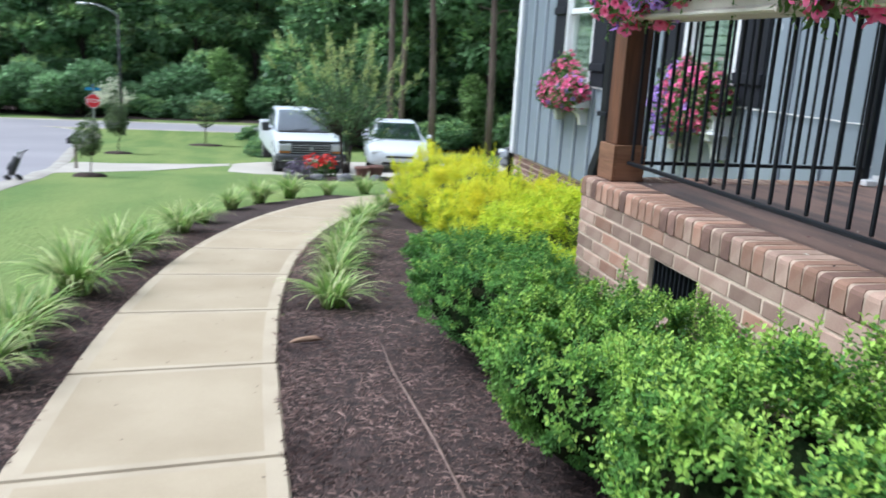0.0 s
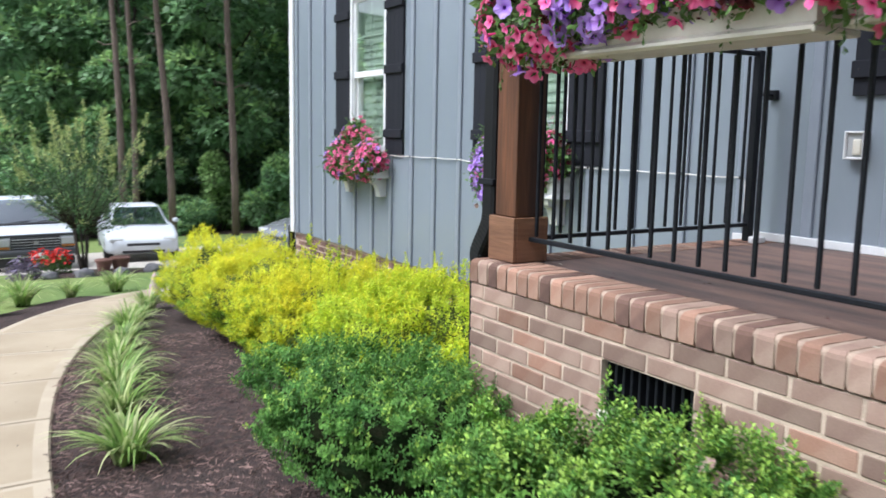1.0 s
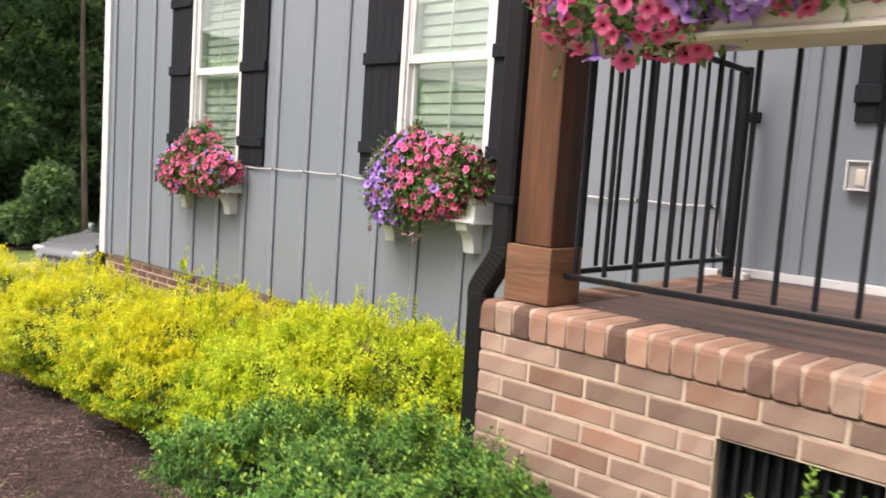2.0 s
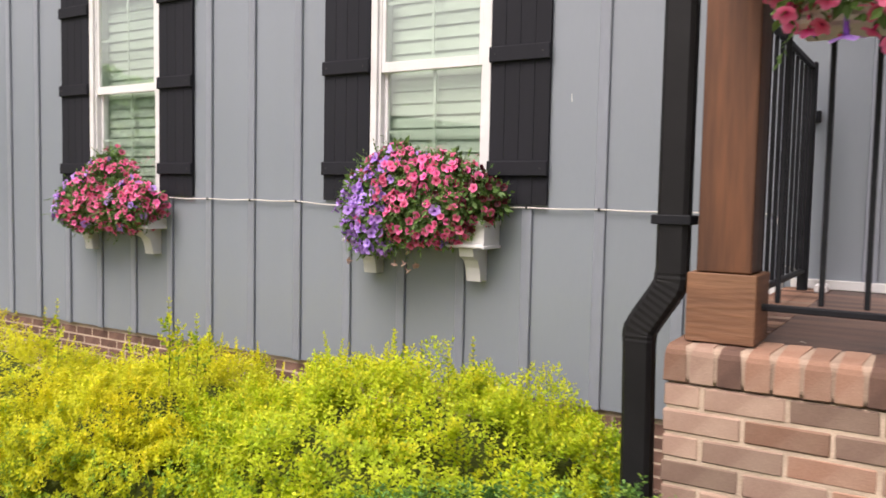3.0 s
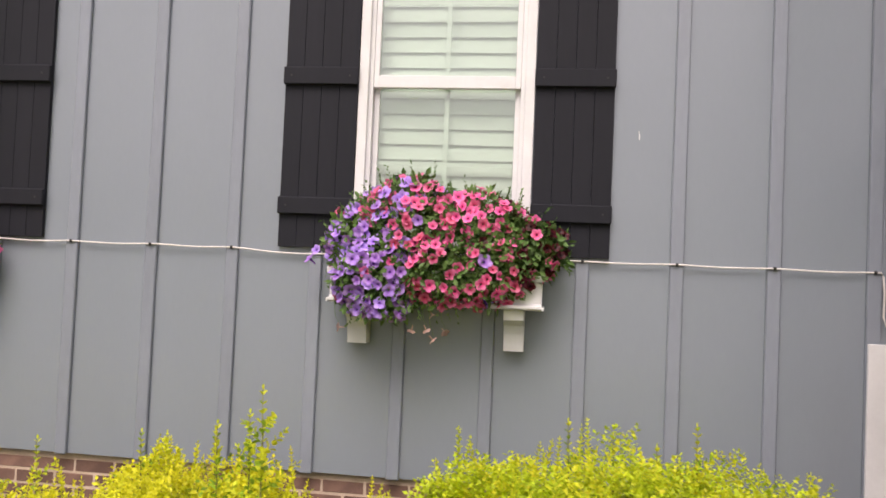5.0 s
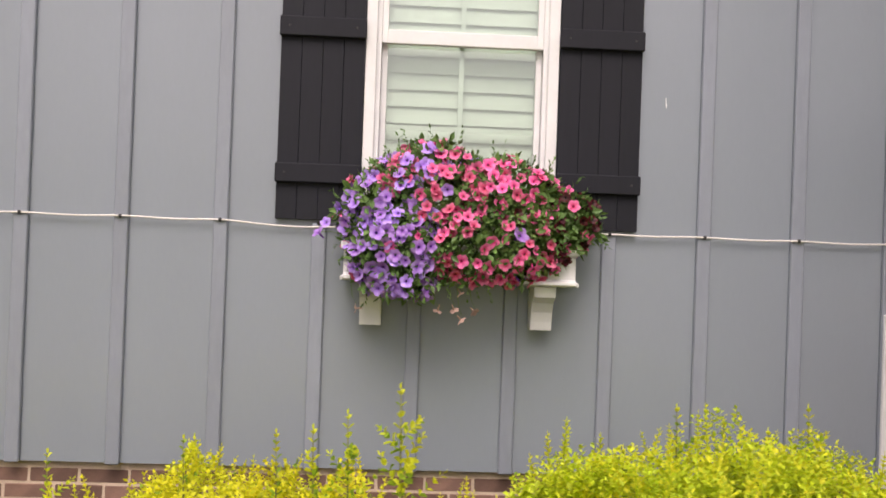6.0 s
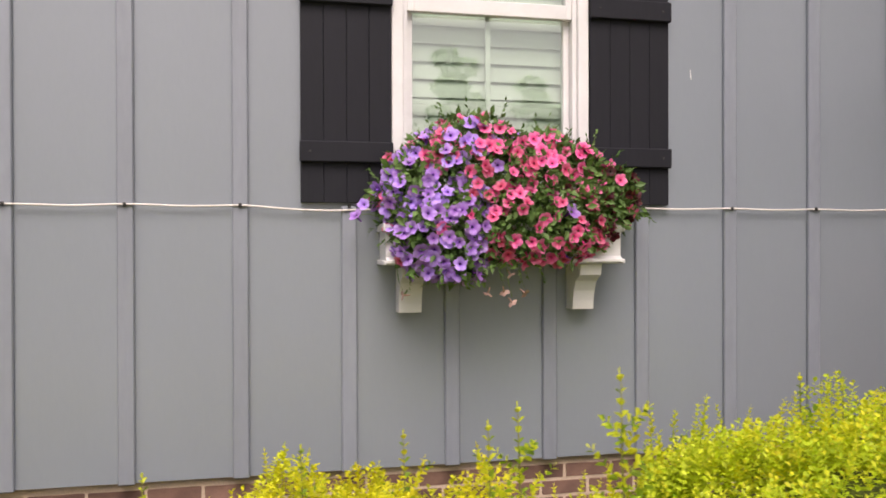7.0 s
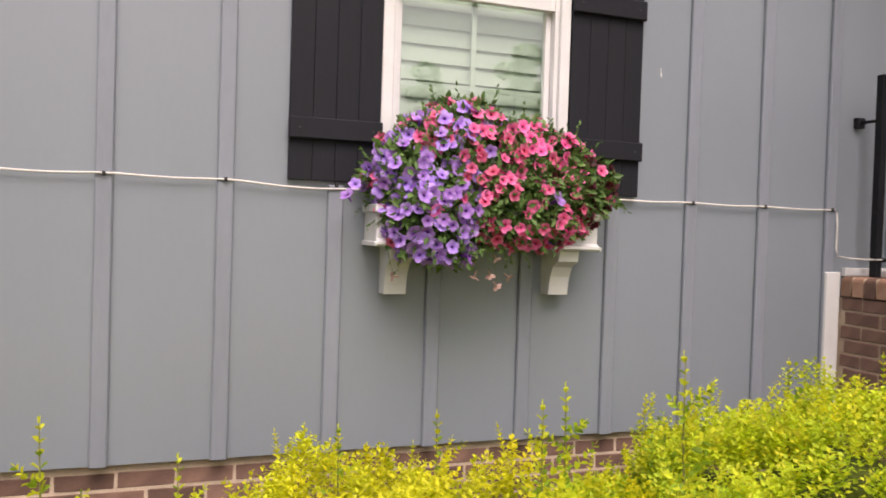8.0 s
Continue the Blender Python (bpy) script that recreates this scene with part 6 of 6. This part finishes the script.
def crape_myrtle(at, h, w, seed):
    """A few dark stems, a fan of rising branches full of small leaves, and pale feathery plumes above."""
    rng = random.Random(seed)
    t = thing("crape_myrtle", "feathery multi-stemmed green crape myrtle in a flower bed", "tree", at=at)
    bm = bmesh.new()
    rows = []
    for k in range(5):
        a = 1.26 * k + rng.uniform(-0.3, 0.3)
        fork = Vector((0.16 * math.cos(a) - 0.06, 0.16 * math.sin(a), rng.uniform(0.75, 1.05)))
        limb(bm, rng, (0.05 * math.cos(a), 0.05 * math.sin(a), -0.05), fork, 0.034, 0.024, 0.04)
        for j in range(15):
            u = rng.random() ** 0.8
            b = a + rng.uniform(-1.1, 1.1)
            rad = w / 2 * rng.uniform(0.15, 1.0) * (0.6 + 0.7 * u - 0.55 * u * u)
            e = Vector((rad * math.cos(b) - 0.15, rad * math.sin(b), 1.0 + (h - 1.25) * u))
            limb(bm, rng, fork, e, 0.011, 0.003, 0.07)
            way = e - fork
            for _ in range(105):
                f = rng.uniform(0.3, 1.0)
                p = fork + way * f + rand_dir(rng) * 0.17 * rng.random()
                s = 0.062 * rng.uniform(0.6, 1.3)
                rows.append((p, way.normalized() * 0.5 + rand_dir(rng), Vector((0, 0, 1)) + rand_dir(rng) * 0.8, s, s * 0.5, 1 if f > 0.92 else 0))
            if u > 0.45 or rng.random() < 0.3:
                ln = rng.uniform(0.25, 0.5)
                up = (way.normalized() + Vector((0, 0, 0.5))).normalized()
                for _ in range(64):
                    f = rng.random()
                    p = e + up * ln * f + rand_dir(rng) * 0.08 * (1 - f)
                    rows.append((p, up + rand_dir(rng) * 0.8, rand_dir(rng), 0.06, 0.026, 1))
    tagged(part("trunk", bm, BARK_DARK, t, smooth=True), kind="stuff")
    part("crown", leaf_mesh("crown", rows, [CRAPE_LEAF, CRAPE_TIP]), None, t)


crape_myrtle(on_ground(2.40, 19.6), 3.45, 4.3, 94)
mulch_ring(2.4, 19.4, 1.5)
for k, (x, y) in enumerate(((0.0, 47.5), (1.2, 47.0), (0.6, 33.5), (1.6, 34.2))):
    b = copy_thing(bushes[1], pose(x, y, gz(x, y), 0, 0, 50 * k) @ Matrix.Diagonal((0.36, 0.36, 0.42, 1)))

rng = random.Random(55)
for k, (x, y, n, mat, h, w, lab) in enumerate(((1.52, 18.75, 90, RED_PETAL, 0.56, 0.28, "scarlet geraniums massed in the flower bed"), (1.86, 18.85, 70, RED_PETAL, 0.54, 0.20, "scarlet geraniums beside the crape myrtle"), (1.16, 18.4, 60, PURPLE_LEAF, 0.42, 0.32, "low dark purple-leaved plant in the flower bed"))):
    p = thing("bedding_plant", lab, "flowers", "bedding plants", on_ground(x, y, 0.03))
    rows = []
    for _ in range(420):
        d = rand_dir(rng)
        d.z = abs(d.z)
        c = Vector((d.x * w, d.y * w, d.z * h * 0.75)) * rng.uniform(0.6, 1)
        rows.append((c, d + rand_dir(rng) * 0.6, Vector((0, 0, 1)) + rand_dir(rng) * 0.5, 0.06, 0.045, 0))
    part("foliage", leaf_mesh("foliage", rows, [PETUNIA_LEAF if mat is RED_PETAL else PURPLE_LEAF]), None, p)
    rows = []
    for _ in range(n):
        d = rand_dir(rng)
        d.z = abs(d.z) * 0.5 + 0.5
        c = Vector((d.x * w, d.y * w, d.z * h))
        rows.append((c, rand_dir(rng), d + rand_dir(rng) * 0.4, 0.075, 0.07, 0))
    tagged(part("bloom", leaf_mesh("bloom", rows, [mat]), None, p), kind="stuff")
for x, y, r, h in ((2.65, 18.7, 0.16, 0.22), (3.0, 18.9, 0.19, 0.25)):
    bm = tube([(0, 0, 0), (0, 0, h), (0, 0, h), (0, 0, h + 0.04)], [r * 0.7, r, r * 1.1, r * 1.1], 18)
    o = part("flower_pot", bm, TERRACOTTA)
    o.location = on_ground(x, y, 0.06)
    tagged(o, "brown clay flower pot in the bed", "pot", "clay pots")
for k, (x, y, r) in enumerate(((1.6, 18.2, 0.17), (2.2, 18.1, 0.2), (2.9, 18.15, 0.16), (3.6, 18.5, 0.22))):
    bm = bmesh.new()
    bmesh.ops.create_icosphere(bm, subdivisions=3, radius=r)
    for v in bm.verts:
        v.co = v.co * lumpy(v.co.normalized(), k * 3.0, 1.5, 0.3)
        v.co.z *= 0.6
    o = part("edging_rock", bm, STONE, smooth=True)
    o.location = on_ground(x, y, 0.05)
    tagged(o, "rounded grey rock edging the flower bed", "rock", "edging rocks")

# ---- stop sign, street name blades, street lamp, mailbox, cart ----
sign = thing("stop_sign", "red octagonal stop sign with blue street name blades", "sign", at=on_ground(-7.2, 41.3, 0.0))
part("post", tube([(0, 0, -0.3), (0, 0, 2.85)], 0.032, 8), STEEL, sign)


def octagon(r, y0, y1):
    bm = bmesh.new()
    lo = [bm.verts.new((r * math.cos(radians(22.5 + 45 * k)), y0, 2.02 + r * math.sin(radians(22.5 + 45 * k)))) for k in range(8)]
    hi = [bm.verts.new((v.co.x, y1, v.co.z)) for v in lo]
    bm.faces.new(lo)
    bm.faces.new(hi[::-1])
    for k in range(8):
        bm.faces.new((lo[k], hi[k], hi[(k + 1) % 8], lo[(k + 1) % 8]))
    bmesh.ops.recalc_face_normals(bm, faces=bm.faces[:])
    return bm


plate = part("plate", octagon(0.345, -0.050, -0.040), SIGN_WHITE, sign)
part("face", octagon(0.322, -0.056, -0.051), SIGN_RED, plate)
txt = bpy.data.curves.new("lettering", "FONT")
txt.body, txt.size, txt.align_x, txt.align_y, txt.extrude = "STOP", 0.25, "CENTER", "CENTER", 0.001
txt.materials.append(SIGN_WHITE)
lettering = new("lettering", txt)
lettering.parent = plate
lettering.matrix_local = pose(0, -0.060, 2.02, 90, 0, 0)
part("name_blade", box(-0.33, 0.33, -0.006, 0.006, 2.50, 2.64, 0.002), SIGN_BLUE, sign)
part("name_blade", box(-0.006, 0.006, -0.33, 0.33, 2.65, 2.79, 0.002), SIGN_BLUE, sign)

lamp = thing("street_lamp", "tall dark street lamp with a curved silver arm", "street lamp", at=on_ground(-7.15, 49.3, 0.0))
part("pole", tube([(0, 0, -0.3), (0, 0, 3), (0, 0, 6.6)], [0.09, 0.075, 0.06], 10), PLASTIC_DARK, lamp, smooth=True)
part("arm", tube([(0, 0, 6.5), (-0.25, 0, 6.75), (-0.7, 0, 6.98), (-1.2, 0, 7.1), (-1.45, 0, 7.12)], 0.035, 8), STEEL, lamp, smooth=True)
head = part("lamp_head", loft([(-0.11, 0.10, 7.06, 7.12, 0.02), (0.0, 0.38, 7.04, 7.17, 0.04), (0.11, 0.10, 7.06, 7.12, 0.02)]), STEEL, lamp)
head.location.x = -1.75
part("base", tube([(0, 0, -0.05), (0, 0, 0.35), (0, 0, 0.5)], [0.17, 0.15, 0.09], 12), PLASTIC_DARK, lamp)

mail = thing("mailbox", "black mailbox on a post at the kerb", "mailbox", at=on_ground(-4.5, 23.3, -0.02))
part("post", box(-0.03, 0.03, -0.03, 0.03, -0.3, 0.72, 0.005), BARK, mail)
part("box", prism([(-0.19, 0.73), (0.17, 0.73), (0.17, 0.86), (0.12, 0.90), (-0.14, 0.90), (-0.19, 0.86)], 0.18, "y", -0.09), PLASTIC_DARK, mail)

cart = thing("folding_cart", "small dark wheeled cart standing at the kerb", "cart", at=on_ground(-3.87, 15.08, 0.03), turn=25)
cart.scale = (0.72, 0.72, 0.72)
part("frame", tube([(-0.16, 0, 0.10), (0.02, 0, 0.16), (0.12, 0, 0.40), (0.24, 0, 0.66), (0.34, 0, 0.72)], 0.016, 6), PLASTIC_DARK, cart)
part("bag", tube([(-0.06, 0, 0.13), (-0.04, 0, 0.17), (0.10, 0, 0.52), (0.12, 0, 0.55)], [0.07, 0.085, 0.095, 0.08], 12), PLASTIC_DARK, cart, "dark slanted bag", smooth=True)
part("bag_pocket", tube([(-0.10, 0, 0.24), (-0.09, 0, 0.26), (-0.02, 0, 0.42), (-0.015, 0, 0.44)], [0.03, 0.055, 0.055, 0.03], 10), BUMPER, cart, smooth=True)
for y in (-0.04, 0.0, 0.045):
    part("stick_head", tube([(0.11, y, 0.54), (0.15 + y, y, 0.66), (0.17 + y, y * 1.6, 0.68)], [0.008, 0.016, 0.022], 7), STEEL, cart, smooth=True)
for x in (-0.13, 0.12):
    for y in (-0.12, 0.12):
        part("wheel", tube([(x, y - 0.018, 0.06), (x, y + 0.018, 0.06)], 0.06, 12), TYRE, cart)

# ---- bricks, last ----
COURSE, LONG = 0.0680, 0.2055


def brick_mesh(name, ln, h, depth, mat, seed, bevel=0.004):
    """A brick with softened arrises; its face lies in the plane x = 0 and looks towards -x."""
    rng = random.Random(seed)
    bm = box(-0.0, depth, -ln / 2, ln / 2, -h / 2, h / 2, bevel)
    for v in bm.verts:
        v.co += Vector((rng.uniform(-1, 1), rng.uniform(-1, 1), rng.uniform(-1, 1))) * 0.0012
    return mesh_object(name, bm, mat)


# dark tone for odd rowlocks, and for shade on porch end and footing
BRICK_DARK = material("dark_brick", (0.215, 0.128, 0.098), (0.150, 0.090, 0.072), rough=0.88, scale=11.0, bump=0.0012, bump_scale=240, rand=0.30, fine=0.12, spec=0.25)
stretchers = [brick_mesh("brick", 0.1955, 0.0585, 0.07, BRICK, s) for s in range(3)] + [brick_mesh("brick", 0.1955, 0.0585, 0.07, BRICK_RED, 9)]
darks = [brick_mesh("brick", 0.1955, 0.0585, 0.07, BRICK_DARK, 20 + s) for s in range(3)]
halves = [brick_mesh("brick", 0.092, 0.0585, 0.07, BRICK, 30), brick_mesh("brick", 0.092, 0.0585, 0.07, BRICK_DARK, 31)]


def rowlock_mesh(seed, mat):
    """A brick on edge with a rounded nose."""
    rng = random.Random(seed)
    prof = [(0.20, -0.049), (0.004, -0.049), (0.0, -0.045), (0.0, 0.024), (0.003, 0.037), (0.012, 0.046), (0.025, 0.049), (0.20, 0.049)]
    bm = prism(prof, 0.0585, "y", -0.02925)
    for v in bm.verts:
        # worn shoulders, arched towards the top
        v.co.y *= 1 - (0.24 if v.co.x < 0.03 else 0.03) * max(0.0, (v.co.z - 0.022) / 0.027)
        v.co += Vector((rng.uniform(-1, 1), rng.uniform(-1, 1), rng.uniform(-1, 1))) * 0.0008
    return mesh_object("rowlock_brick", bm, mat)


rowlocks = [rowlock_mesh(s, m) for s, m in ((40, BRICK_RED), (41, BRICK_RED), (42, BRICK), (43, BRICK_DARK), (44, BRICK_DARK), (45, BRICK_RED))]


def lay(parent, me, x, y, z, turn=0.0):
    ob = new(me.name.split(".")[0], me)
    ob.parent = parent
    ob.matrix_local = pose(x, y, z, 0, 0, turn)
    return ob


rng = random.Random(99)
joined = bmesh.new()
# porch front, from the corner back
for row in range(17):
    z = BRICK_TOP - COURSE * (row + 0.5)
    start = PORCH_Y - 0.0 if row % 2 else PORCH_Y - 0.1025
    if row % 2 == 0:
        lay(porch_wall, halves[0], PORCH_X, PORCH_Y - 0.047, z)
    k = 0
    while True:
        y = start - LONG * k - 0.0975
        k += 1
        if y < -6.8:
            break
        a, b = y - 0.097, y + 0.097
        if 0.448 < z < 0.652 and b > 2.686 and a < 3.094:
            # cut bricks on either side of the vent
            for lo, hi in ((a, 2.683), (3.097, b)):
                if hi - lo > 0.03 and lo >= a - 0.001 and hi <= b + 0.001:
                    ob = lay(porch_wall, stretchers[0], PORCH_X, (lo + hi) / 2, z)
                    ob.scale.y = (hi - lo) / 0.1955
            continue
        if y > 0.7 and row < 14:
            lay(porch_wall, rng.choices(stretchers, (3, 3, 3, 2))[0], PORCH_X + rng.uniform(-0.0015, 0.0015), y + rng.uniform(-0.001, 0.001), z)
        else:
            add_box(joined, PORCH_X, PORCH_X + 0.05, a, b, z - 0.029, z + 0.029)
rest = part("brick_courses", joined, BRICK, porch_wall)
tagged(rest, "courses of brown brick", kind="stuff")
bed = part("mortar_bed", box(PORCH_X - 0.002, PORCH_X + 0.20, -6.9, PORCH_Y - 0.004, BRICK_TOP + 0.001, BRICK_TOP + 0.0972, 0.019, 4), MORTAR_WORN, porch_wall)
joined = bmesh.new()
y = PORCH_Y - 0.028
while y > -6.8:
    if y > 0.5:
        lay(porch_wall, rng.choice(rowlocks), PORCH_X - 0.006 + rng.uniform(-0.0015, 0.001), y, BRICK_TOP + 0.0505)
    else:
        add_box(joined, PORCH_X - 0.006, PORCH_X + 0.19, y - 0.029, y + 0.029, BRICK_TOP + 0.002, BRICK_TOP + 0.0995)
    y -= COURSE
rest = part("rowlock_course", joined, BRICK_RED, porch_wall)
tagged(rest, "rowlock course of red-brown brick", kind="stuff")
# porch end, in the darker brick that carries its shade
part("mortar_bed", box(PORCH_X + 0.201, W - 0.034, PORCH_Y - 0.20, PORCH_Y - 0.002, BRICK_TOP + 0.001, BRICK_TOP + 0.0965, 0.018, 3), MORTAR, porch_side)
for row in range(15):
    z = BRICK_TOP - COURSE * (row + 0.5)
    x = PORCH_X + (0.20 if row % 2 else 0.10)
    while x < W - 0.135:
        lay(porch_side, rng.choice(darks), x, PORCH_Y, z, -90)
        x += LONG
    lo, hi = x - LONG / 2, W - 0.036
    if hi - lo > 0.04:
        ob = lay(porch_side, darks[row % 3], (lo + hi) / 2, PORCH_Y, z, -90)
        ob.scale.y = (hi - lo - 0.006) / 0.1955
x = PORCH_X + 0.235
while x < W - 0.06:
    lay(porch_side, rng.choice(rowlocks), x, PORCH_Y + 0.006, BRICK_TOP + 0.0505, -90)
    x += COURSE
# footing under the siding, in the same darker brick
for row in range(6):
    z = Z_SID - 0.030 - COURSE * (row + 0.5)
    y = 7.168 - LONG * 15 - LONG / 2 + (LONG / 2 if row % 2 else 0.0)
    while y < Y_END - 0.08:
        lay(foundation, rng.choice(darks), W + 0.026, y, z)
        y += LONG
